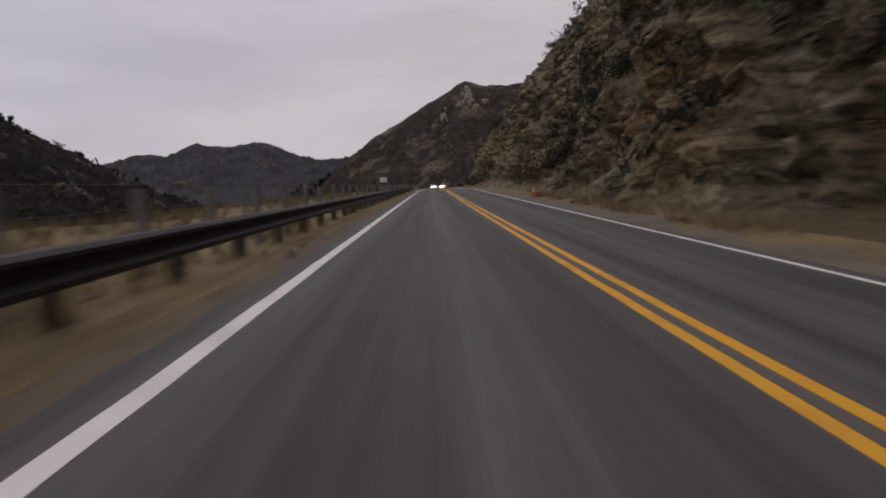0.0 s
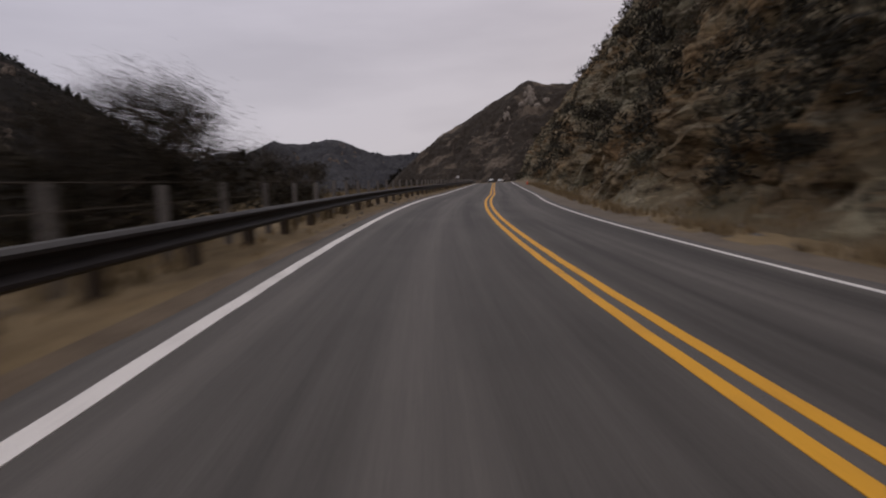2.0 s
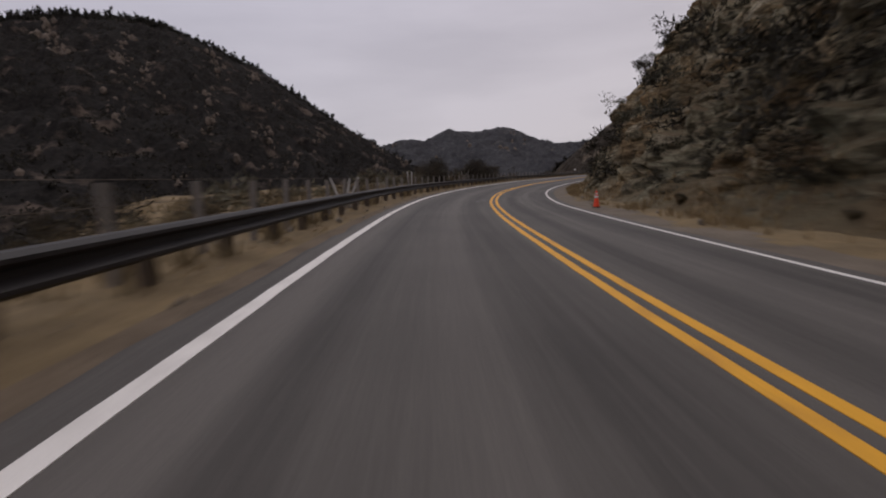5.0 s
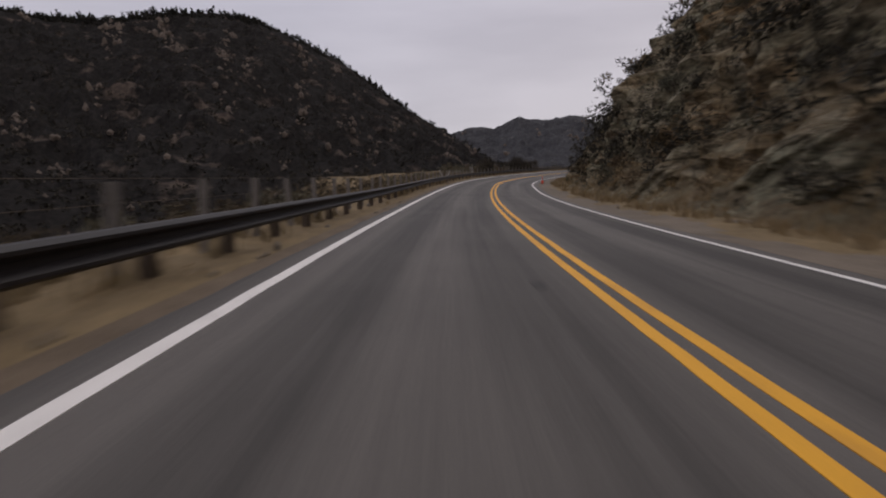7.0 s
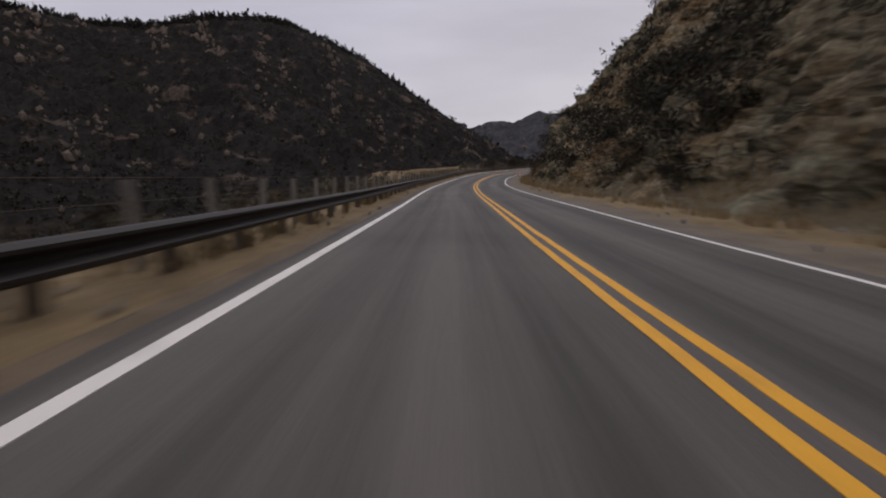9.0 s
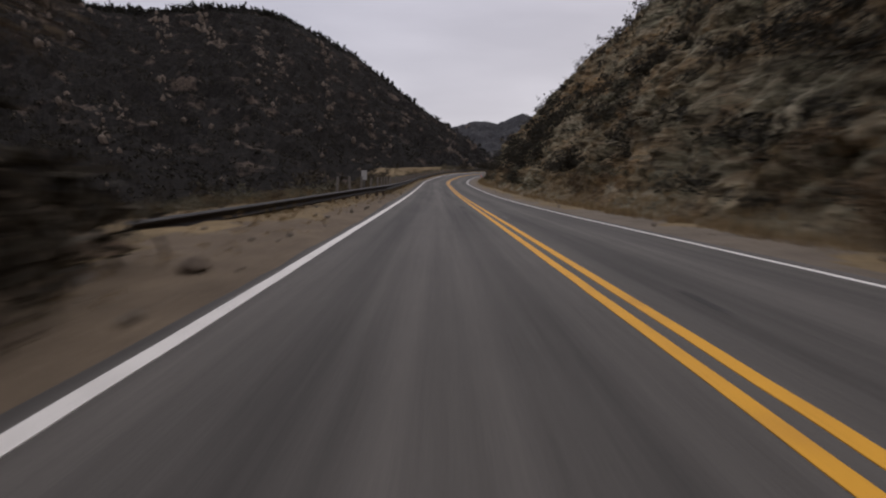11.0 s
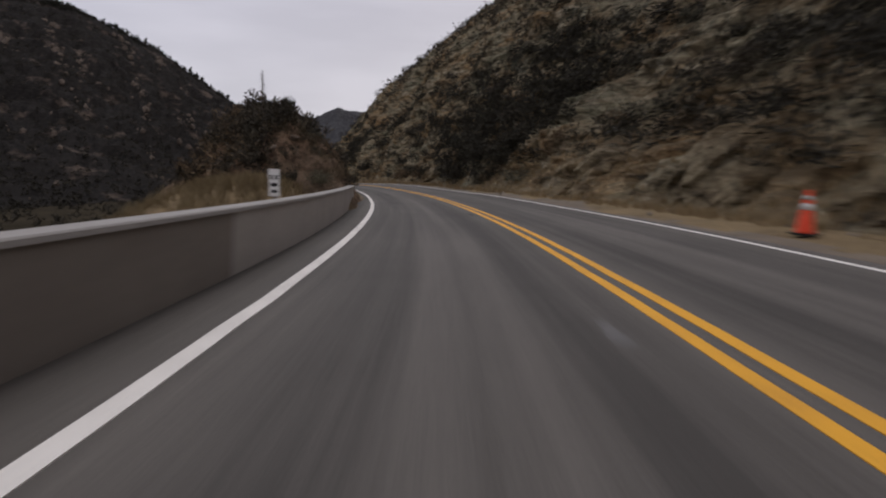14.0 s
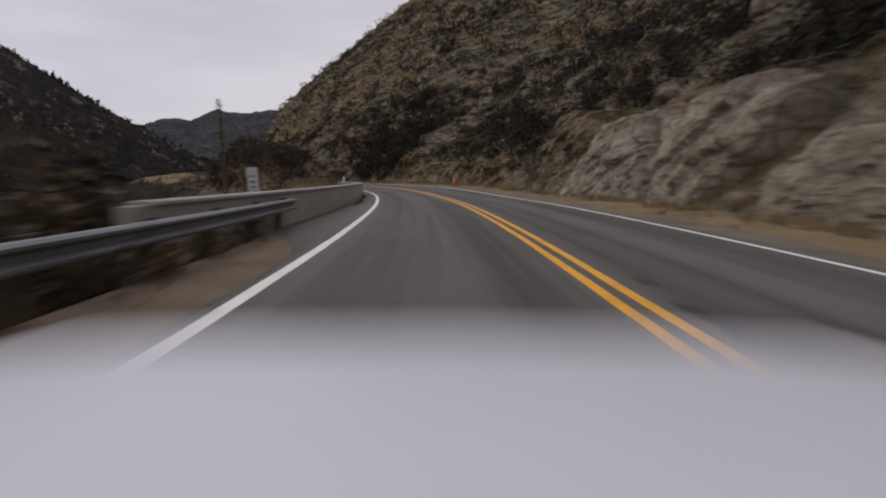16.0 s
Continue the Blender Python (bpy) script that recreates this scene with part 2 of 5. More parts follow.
BARK = simple("grey_brown_twigs", (0.05, 0.04, 0.03), (0.13, 0.105, 0.08), 6, 0.9)
STEEL = simple("weathered_dark_steel", (0.014, 0.0115, 0.011), (0.038, 0.030, 0.027), 1.5, 0.6, 0.1, 0.12, 0.004)
GALV = simple("galvanised_steel", (0.11, 0.115, 0.125), (0.22, 0.225, 0.235), 1.5, 0.45, 0.5, 0.08, 0.003)
WOOD = simple("dark_creosoted_wood", (0.055, 0.043, 0.033), (0.14, 0.108, 0.08), 4, 0.9)
GREY_WOOD = simple("weathered_grey_wood", (0.12, 0.108, 0.097), (0.25, 0.228, 0.205), 4, 0.9)
CONCRETE = simple("grey_cast_concrete", (0.335, 0.308, 0.275), (0.45, 0.415, 0.375), 0.8, 0.9, 0, 0.2, 0.01)
CONCRETE_CAP = simple("pale_worn_concrete", (0.29, 0.272, 0.25), (0.41, 0.388, 0.36), 1.2, 0.9, 0, 0.25, 0.01)
PLATE = simple("unpainted_sign_metal", (0.42, 0.42, 0.41), (0.58, 0.57, 0.56), 2, 0.5, 0.4)
SIGN_WHITE = simple("white_sign_sheeting", (0.70, 0.70, 0.69), (0.82, 0.82, 0.80), 2, 0.5)
BLACK = simple("black_print", (0.02, 0.02, 0.02), (0.035, 0.035, 0.035), 4, 0.6)
ORANGE = simple("fluorescent_orange_plastic", (0.72, 0.055, 0.02), (0.85, 0.09, 0.03), 3, 0.55)
REFLECT = simple("white_reflective_band", (0.62, 0.58, 0.56), (0.78, 0.75, 0.72), 5, 0.4)
RUBBER = simple("black_rubber", (0.012, 0.012, 0.012), (0.03, 0.03, 0.03), 8, 0.85)
PALE = material("pale_cream_slab_rock", rock_nodes((0.52, 0.47, 0.355), (0.42, 0.372, 0.272), (0.13, 0.115, 0.09), (0.26, 0.22, 0.155), (0.26, 0.22, 0.15), 0.15), 0.95, 0.0, 0.1)
OCHRE = material("ochre_slab_rock", rock_nodes((0.33, 0.275, 0.18), (0.19, 0.152, 0.097), (0.06, 0.048, 0.034), (0.19, 0.14, 0.085), (0.19, 0.15, 0.09), 0.3), 0.95, 0.0, 0.1)
SOIL = simple("sandy_brown_soil", (0.085, 0.062, 0.040), (0.225, 0.170, 0.112), 0.9, 0.95, 0, 0.7, 0.06)
CONCRETE_DARK = simple("damp_dark_concrete", (0.19, 0.165, 0.14), (0.27, 0.238, 0.205), 0.8, 0.9, 0, 0.2, 0.01)
CONCRETE_WORN = simple("weathered_concrete", (0.30, 0.272, 0.24), (0.41, 0.376, 0.338), 0.8, 0.9, 0, 0.2, 0.01)
CLIFF = simple("pale_cliff_rock", (0.16, 0.135, 0.108), (0.40, 0.345, 0.28), 0.05, 0.95, 0, 0.9, 0.6)
OUTCROP = simple("tan_weathered_outcrop", (0.06, 0.047, 0.037), (0.22, 0.176, 0.138), 0.12, 0.95, 0, 0.9, 0.4)
BROWN_STONE = simple("brown_loose_stone", (0.085, 0.065, 0.048), (0.235, 0.183, 0.135), 1.5, 0.95, 0, 0.8, 0.05)
STONE = simple("pale_loose_stone", (0.12, 0.102, 0.08), (0.30, 0.265, 0.215), 1.5, 0.95, 0, 0.8, 0.05)


# ---- the road's line ----
def spline(values, f):
    """Catmull-Rom through rows half a second apart."""
    i = np.clip(np.floor(f).astype(int), 0, len(values) - 2)
    w = f - i
    v = np.concatenate([[2 * values[0] - values[1]], values, [2 * values[-1] - values[-2]]])
    a, b_, c, d = v[i], v[i + 1], v[i + 2], v[i + 3]
    return 0.5 * (2 * b_ + (c - a) * w + (2 * a - 5 * b_ + 4 * c - d) * w * w + (3 * b_ - a - 3 * c + d) * w ** 3)


R_ = np.array(ROWS)
_f = np.linspace(0, len(ROWS) - 1, 1601)
_x, _y, _z, _lean, _off = (spline(R_[:, k], _f) for k in (1, 2, 3, 6, 7))
_lean = _lean - 1.0                 # the camera itself leans by a degree in its mount
# the line's heading, from the path itself
_dx, _dy = np.gradient(_x), np.gradient(_y)
_n = np.hypot(_dx, _dy)
_tx, _ty = -_dx / _n, -_dy / _n
_cx, _cy, _cz = _x + _ty * _off, _y - _tx * _off, _z - 1.15 + np.tan(np.radians(_lean)) * _off
# carry it on past both ends: ahead of the start, straight and then round to the right
h, ax, ay, az = math.atan2(_ty[0], _tx[0]), _cx[0], _cy[0], _cz[0]
pre = []
for k in range(420):
    h -= 0.0001 if k < 150 else (0.0075 if k < 340 else 0.0)
    ax, ay, az = ax + math.cos(h), ay + math.sin(h), az + (0.011 if k < 70 else -0.002)
    pre.append((ax, ay, az, math.cos(h), math.sin(h), _lean[0] * max(0, 1 - k / 60)))
h, ax, ay, az = math.atan2(_ty[-1], _tx[-1]), _cx[-1], _cy[-1], _cz[-1]
post = []
for k in range(60):
    h -= 0.002
    ax, ay, az = ax - math.cos(h), ay - math.sin(h), az + 0.05
    post.append((ax, ay, az, math.cos(h), math.sin(h), _lean[-1]))
LINE = np.array(pre[::-1] + list(zip(_cx, _cy, _cz, _tx, _ty, _lean)) + post)
_d = np.concatenate([[0], np.cumsum(np.hypot(np.diff(LINE[:, 0]), np.diff(LINE[:, 1])))])
LINE_S = _d - _d[len(pre)]          # metres from the start of the drive; negative ahead of it
S_END = LINE_S[len(pre) + 1600]


def smooth01(x):
    x = np.clip(x, 0, 1)
    return x * x * (3 - 2 * x)


def road(s, u, up=0.0):
    """World points at s metres along, u metres right of the yellow line, up metres above the road's plane."""
    s, u, up = np.broadcast_arrays(np.asarray(s, float), np.asarray(u, float), np.asarray(up, float))
    c = [np.interp(s, LINE_S, LINE[:, k]) for k in range(6)]
    n = np.hypot(c[3], c[4])
    tx, ty = c[3] / n, c[4] / n
    bank = np.tan(np.radians(c[5])) * np.clip(u, -5.5, 5.5)
    return np.stack([c[0] + ty * u, c[1] - tx * u, c[2] + bank + up], -1)


def turn_at(s):
    """The angle in degrees that turns +y to the way along the road, towards smaller s."""
    return math.degrees(math.atan2(-np.interp(s, LINE_S, LINE[:, 3]), np.interp(s, LINE_S, LINE[:, 4])))


# ---- mesh helpers ----
def mesh_of(name, verts, faces, mat, smooth=False):
    me = bpy.data.meshes.new(name)
    me.from_pydata([tuple(v) for v in verts], [], [tuple(f) for f in faces])
    me.materials.append(mat)
    if smooth:
        me.polygons.foreach_set("use_smooth", np.ones(len(me.polygons), bool))
    me.update()
    return me


def grid(name, pts, mat, smooth=False, flip=False):
    n, m, _ = pts.shape
    i = np.arange(n * m).reshape(n, m)
    q = np.stack([i[:-1, :-1], i[1:, :-1], i[1:, 1:], i[:-1, 1:]], -1).reshape(-1, 4)
    if flip:
        q = q[:, ::-1]
    return mesh_of(name, pts.reshape(-1, 3).tolist(), q.tolist(), mat, smooth)


def child(name, me, parent, label="", at=None):
    ob = new(name, me)
    ob.parent = parent
    if at is not None:
        ob.matrix_basis = at
    if label:
        ob["label"] = label
    return ob


def box(w, d, h, bevel=0.0, z0=0.0):
    bm = bmesh.new()
    bmesh.ops.create_cube(bm, size=1)
    for v in bm.verts:
        v.co = Vector((v.co.x * w, v.co.y * d, (v.co.z + 0.5) * h + z0))
    if bevel:
        bmesh.ops.bevel(bm, geom=bm.edges[:], offset=bevel, segments=2, affect="EDGES")
    return bm


def lathe(profile, n=24):
    """A turned solid: profile of (radius, height)."""
    verts, faces = [], []
    for r, z in profile:
        for k in range(n):
            a = 2 * math.pi * k / n
            verts.append((r * math.cos(a), r * math.sin(a), z))
    for j in range(len(profile) - 1):
        for k in range(n):
            faces.append((j * n + k, j * n + (k + 1) % n, (j + 1) * n + (k + 1) % n, (j + 1) * n + k))
    faces.append(tuple(range(n))[::-1])
    faces.append(tuple((len(profile) - 1) * n + k for k in range(n)))
    return verts, faces


def data(name, bm, mat, smooth=False):
    me = bpy.data.meshes.new(name)
    bm.to_mesh(me)
    bm.free()
    me.materials.append(mat)
    if smooth:
        me.polygons.foreach_set("use_smooth", np.ones(len(me.polygons), bool))
    return me


def part(name, bm, mat, parent, label="", smooth=False, at=None):
    return child(name, data(name, bm, mat, smooth), parent, label, at)


def sweep(name, s0, s1, step, section, mat, uoff=None, closed=True, smooth=False, lift=None):
    """A section of (u, up) points carried along the road from s0 to s1; uoff(s) shifts it sideways, lift(s) up."""
    ss = np.arange(s0, s1 + 1e-6, step)
    sh = uoff(ss) if uoff else np.zeros(len(ss))
    lf = lift(ss) if lift else np.zeros(len(ss))
    sec = np.array(section)
    pts = road(ss[:, None], sec[None, :, 0] + sh[:, None], sec[None, :, 1] + lf[:, None])
    if closed:
        pts = np.concatenate([pts, pts[:, :1]], 1)
    me = grid(name, pts, mat, smooth)
    if closed:
        m = len(section) + 1
        bm = bmesh.new()
        bm.from_mesh(me)
        bm.verts.ensure_lookup_table()
        bm.faces.new([bm.verts[k] for k in range(m - 1)])
        bm.faces.new([bm.verts[(len(ss) - 1) * m + k] for k in range(m - 1)][::-1])
        bmesh.ops.recalc_face_normals(bm, faces=bm.faces[:])
        bm.to_mesh(me)
        bm.free()
    return me


def fbm(p, size, octaves=5, lac=2.1, h=0.9):
    return noise.fractal(Vector(p) / size, h, lac, octaves)


# ---- road and markings ----
def right_line(s):
    """Where the right-hand edge line runs: the far lane widens on the later bend."""
    return 3.30 + 0.42 * smooth01((np.asarray(s, float) - 205) / 30)


ss = np.concatenate([np.arange(-415, -40, 2.5), np.arange(-40, S_END + 45, 0.8)])
uu = np.linspace(-4.3, 3.95, 35)
pts = road(ss[:, None], uu[None, :], 0.0)
edge = np.array([fbm((s, 0, 3), 1.6, 4) for s in ss])
edge2 = np.array([fbm((s, 50, 3), 1.6, 4) for s in ss])
paved = smooth01((ss - 261) / 5) * smooth01((327 - ss) / 5)
left_edge = (1 - paved) * (-4.06 + 0.17 * smooth01((ss - 200) / 10)) - paved * (4.47 + 0.036 * np.maximum(ss - 301, 0)) + 0.08 * edge * (1 - 0.7 * paved)
for k, w_ in enumerate((0.0, 0.3, 0.6, 1.0)):
    pts[:, k] = road(ss, left_edge + w_ * (uu[3] - left_edge), -0.03 if k == 0 else 0.0)
wide = right_line(ss) - 3.30
pts[:, 18:] = road(ss[:, None], uu[None, 18:] + wide[:, None] * (uu[None, 18:] / 3.95), 0.0)
pts[:, -1] = road(ss, 3.85 + wide + 0.09 * edge2, -0.03)
me = grid("road", pts, ASPHALT, True, True)
attr = me.attributes.new("across", "FLOAT", "POINT")
attr.data.foreach_set("value", np.tile(uu, len(ss)).astype(np.float32))
attr = me.attributes.new("along", "FLOAT", "POINT")
attr.data.foreach_set("value", np.repeat(ss, len(uu)).astype(np.float32))
tagged(new("road", me), "dark grey asphalt road with tyre tracks and faint patches", "road", kind="structure")


def stripe(name, u0, w, mat, label):
    ssl = np.concatenate([np.arange(-415, -30, 2.5), np.arange(-30, S_END + 45, 0.5)])
    u = right_line(ssl) if u0 > 1 else np.full(len(ssl), u0)
    j = np.array([0.012 * fbm((s, u0, 1), 0.9, 3) for s in ssl])
    cols = [road(ssl, u - w / 2 + j, 0.0), road(ssl, u - w / 2 + j, 0.006), road(ssl, u + w / 2 + j, 0.006), road(ssl, u + w / 2 + j, 0.0)]
    tagged(new(name, grid(name, np.stack(cols, 1), mat, False, True)), label, "road marking", kind="structure")


stripe("edge_line", -3.62, 0.15, WHITE_PAINT, "solid white line painted on the asphalt edge")
stripe("edge_line", 3.30, 0.12, WHITE_PAINT, "solid white line painted on the asphalt edge")
stripe("centre_line", -0.15, 0.13, YELLOW_PAINT, "worn yellow line of the double centre line")
stripe("centre_line", 0.12, 0.13, YELLOW_PAINT, "worn yellow line of the double centre line")


# tar seals and scuffs beside the centre line
rnd_p = np.random.default_rng(21)
TAR = simple("black_tar_seal", (0.034, 0.031, 0.028), (0.062, 0.057, 0.052), 3, 0.8)
SCUFF = simple("pale_scuffed_asphalt", (0.10, 0.095, 0.092), (0.17, 0.162, 0.156), 4, 0.85)
for k in range(30):
    s0, u0, ln = rnd_p.uniform(10, S_END), rnd_p.choice([-1, 1]) * rnd_p.uniform(0.3, 0.85), rnd_p.uniform(0.4, 1.4)
    sp = np.linspace(s0, s0 + ln, 14)
    wv = 0.05 + 0.06 * rnd_p.random() + 0.04 * np.array([fbm((s, k, 2), 0.5, 3) for s in sp])
    wv[0] = wv[-1] = 0.005
    mid = u0 + 0.06 * np.array([fbm((s, k, 5), 0.9, 3) for s in sp])
    cols = [road(sp, mid - wv, 0.0), road(sp, mid - wv * 0.9, 0.004), road(sp, mid + wv * 0.9, 0.004), road(sp, mid + wv, 0.0)]
    tagged(new("road_patch", grid("road_patch", np.stack(cols, 1), TAR if k % 3 else SCUFF, False, True)), "ragged repair patch in the asphalt", "road patch", kind="structure")


# ---- terrain ----
def right_toe(s):
    return np.interp(s, [-420, -30, 40, 70, 110, 190, 215, 245, 260, 285, 340], [6.2, 6.2, 6.0, 6.4, 6.6, 7.4, 6.4, 5.8, 6.4, 7.2, 7.2])


def right_cot(s):
    """Run for each metre of rise, on the cut face."""
    return np.interp(s, [-420, -80, -20, 40, 80, 130, 200, 240, 270, 300, 340], [0.75, 0.66, 0.57, 0.66, 0.78, 0.84, 0.83, 0.83, 1.13, 1.0, 0.84])


RISE = np.concatenate([[-0.4, 0.0], np.cumsum(0.22 * 1.0125 ** np.arange(140))])


def right_face(s, z):
    """A point of the right-hand face without its fine relief: u and height for a rise z."""
    talus = np.minimum(np.maximum(z, 0), 1.1)
    u = right_toe(s) + talus * 1.2 + np.maximum(z - 1.1, 0) * right_cot(s) + np.maximum(z - 30, 0) ** 1.25 * 0.22 + np.maximum(z - 12, 0) * 0.48 * smooth01((s - 228) / 22)
    return u, z


def relief(s, z):
    """How far the face stands out (towards the road) at a place."""
    q = (s, z * 0.9, 11.0)
    k = min(1.0, max(0.0, (z - 0.1) / 1.5)) * (1 - 0.75 * float(smooth01((s - 283) / 5) * smooth01((7 - z) / 3)))
    big = 2.6 * fbm((s + 0.5 * z, z * 0.6, 3), 17, 3) * min(1, max(0, z - 1) / 6)
    mid = 0.9 * fbm((s + 0.7 * z, z * 1.3, 7), 4.5, 4)
    crag = 0.55 * (noise.ridged_multi_fractal(Vector((s * 0.8 + z * 0.6, z * 1.4 - s * 0.35, 5)) / 3.2, 0.9, 2.2, 5, 1.0, 2.0) - 1.0)
    fine = 0.16 * fbm((s, z, 21), 0.8, 4)
    # jointed blocks, dipping along the face, some standing proud of others
    w1, w2 = 0.7 * fbm((s, z, 51), 2.2, 3), 0.7 * fbm((s, z, 57), 2.2, 3)
    a, b = s * 0.82 + z * 0.57 + w1, z * 0.82 - s * 0.57 + w2
    crag += 0.75 * (noise.cell(Vector((a / 2.6, b / 1.3, 2.5))) - 0.5) + 0.4 * (noise.cell(Vector((a / 1.1, b / 0.75, 7.5))) - 0.5)
    return k * (big + mid + crag + fine) + 0.05 * fbm(q, 0.7, 3)


SF = np.concatenate([np.arange(-330, -60, 1.6), np.arange(-60, S_END + 30, 0.5)])
uz = np.array([[right_face(s, z) for z in RISE] for s in SF])
out = np.array([[relief(s, z) for z in RISE] for s in SF])
pu = uz[..., 0] - out * 0.85
pz = uz[..., 1] + out * 0.35 * (RISE[None, :] > 0.2)
SLOPE = road(SF[:, None], pu, pz)
tagged(new("rock_slope", grid("rock_slope", SLOPE, ROCK, False, False)), "steep cut rock face with ledges, soil pockets and pale outcrops", "rock face", kind="structure")


def on_slope(s, z):
    """The surface of the right-hand slope near a rise z."""
    i = min(max(np.searchsorted(SF, s), 1), len(SF) - 1)
    j = min(max(np.searchsorted(RISE, z), 1), len(RISE) - 1)
    return SLOPE[i, j]


# dirt verge between the asphalt and the face
uv = np.concatenate([np.linspace(3.7, 4.4, 5), np.linspace(4.7, 9.5, 14)])
vz = np.array([[(-0.045 + 0.08 * smooth01((u - 4.5) / 1.5) + 0.07 * fbm((s, u, 2), 1.3, 4) * smooth01((u - 4.3) / 1.0)) for u in uv] for s in SF])
verge_me = grid("verge", road(SF[:, None], uv[None, :], vz), DIRT, True, False)
verge_me.materials.append(FIELD)
_ug, _sg = np.meshgrid((uv[1:] + uv[:-1]) / 2, (SF[1:] + SF[:-1]) / 2)
_w = np.array([[0.9 * fbm((s, u, 33), 4.0, 4) for u in _ug[0]] for s in _sg[:, 0]])
verge_me.polygons.foreach_set("material_index", (_ug > 5.1 + _w + 0.8 * ((_sg > 196) & (_sg < 216))).astype(np.int32).ravel())
tagged(new("verge", verge_me), "bare sandy dirt verge at the foot of the rock face", "verge", kind="structure")


def bench(s):
    return np.interp(s, [-420, -20, 3, 17, 50, 85, 105, 185, 200, 255, 270, 285, 340], [16, 13.5, 13.5, 36, 36, 7.6, 6.4, 6.4, 8, 8, 7, 7, 7])


def left_z(s, u):
    a = -u
    z = -0.035 + 0.22 * smooth01((a - 5.2) / 4) * np.interp(s, [60, 90], [1, 0.2])
    b = float(bench(s))
    z -= 21.0 * smooth01((a - b) / 34) + 0.15 * max(0, min(a, b) - 9) * np.interp(s, [60, 90], [0.12, 0.6])
    z += 0.95 * smooth01((s - 258) / 8) * smooth01((279 - s) / 6) * smooth01((a - 4.9) / 2.2) * smooth01((13 - a) / 4)
    z -= smooth01((s - 275) / 6) * min(9.0, 0.55 * max(0.0, a - 5.1))
    z -= smooth01((s - 225) / 10) * smooth01((280 - s) / 10) * min(11.0, 0.6 * max(0.0, a - float(np.interp(s, [255, 264], [8.5, 11.5]))))
    z += 3.4 * smooth01((s - 320) / 6) * smooth01((a - 6.2) / 5)
    z += 0.09 * fbm((s, u, 9), 1.5, 4) * smooth01((a - 4.7 - 0.04 * max(0.0, s - 301)) / 0.8) + 0.8 * fbm((s, u, 4), 11, 4) * smooth01((a - 9) / 14)
    return z


SL = np.concatenate([np.arange(-415, -60, 3.0), np.arange(-60, S_END + 40, 0.8)])
ul = -np.concatenate([np.linspace(3.7, 5.4, 11), np.linspace(5.8, 16, 24), np.geomspace(17, 170, 26)])
lz = np.array([[left_z(s, u) for u in ul] for s in SL])
bank_pts = road(SL[:, None], ul[None, :], lz)
bank_me = grid("bank", bank_pts, FIELD, True, True)
bank_me.materials.append(SOIL)
bank_me.materials.append(VALLEY)
_a, _s = np.meshgrid(-(ul[1:] + ul[:-1]) / 2, (SL[1:] + SL[:-1]) / 2)
_w = np.array([[0.5 * fbm((s, a, 31), 2.0, 3) for a in _a[0]] if 205 < s < 275 else [0.0] * _a.shape[1] for s in _s[:, 0]])
_wild = 2 * (_a > bench(_s) + 5).astype(np.int32)
bank_me.polygons.foreach_set("material_index", np.maximum(_wild, ((_a < 6.4 + _w) & (_s > 212) & (_s < 264)) | (_a < 4.35 + _w + 0.9 * (((_s > 188) & (_s < 216)) | (_s > 322)))).astype(np.int32).ravel())
tagged(new("bank", bank_me), "dry golden grass bank falling away to the valley", "bank", kind="structure")


def spur_height(s):
    return np.interp(s, [217, 222, 233, 240, 248, 256, 264, 268, 271], [0, 5.5, 9.4, 10.4, 8.0, 6.8, 5.6, 2.2, 0])


def spur_z(s, u):
    a, h = -u, float(spur_height(s))
    toe = 4.14 + 2.1 * float(smooth01((228 - s) / 6)) + 0.25 * fbm((s, 3, 1), 3.5, 4)
    up = max(0.0, a - toe) * 1.15
    z = h * (1 - math.exp(-up / max(h, 0.2) * 1.25))
    z -= 1.25 * max(0, a - toe - float(np.interp(s, [238, 252, 262], [7.5, 4.2, 3.2]))) + 0.12
    k = min(1, up / 1.3) * min(1, h / 3)
    z += k * (0.35 * fbm((s, u, 18), 0.9, 4) + 1.2 * fbm((s, u * 1.3, 8), 4, 5) + 0.75 * (noise.ridged_multi_fractal(Vector((s, u, z * 0.7)) / 2.6, 0.9, 2.2, 4, 1.0, 2.0) - 1))
    return z


SP = np.arange(212, 276, 0.4)
up_ = -np.concatenate([np.linspace(3.95, 24, 84), np.linspace(24.6, 60, 30)])
sz = np.array([[spur_z(s, u) for u in up_] for s in SP])
SPUR = road(SP[:, None], up_[None, :], sz)
tagged(new("earth_bank", grid("earth_bank", SPUR, EARTH, False, True)), "brown earth cut bank with roots and loose rock", "bank", kind="structure")


def on_spur(s, u):
    i = min(max(np.searchsorted(SP, s), 0), len(SP) - 1)
    j = min(max(np.searchsorted(-up_, -u), 0), len(up_) - 1)
    return SPUR[i, j]


# the valley floor, out to the horizon
gx = np.concatenate([-np.geomspace(4800, 60, 40), np.linspace(-50, 50, 11), np.geomspace(60, 4800, 40)])
gp = np.array([[(x, y, -22 + 1.5 * fbm((x, y, 0), 60, 3)) for y in gx - 130] for x in gx])
tagged(new("ground", grid("ground", gp, VALLEY, True)), "dark scrub-covered valley floor", "ground", kind="structure")


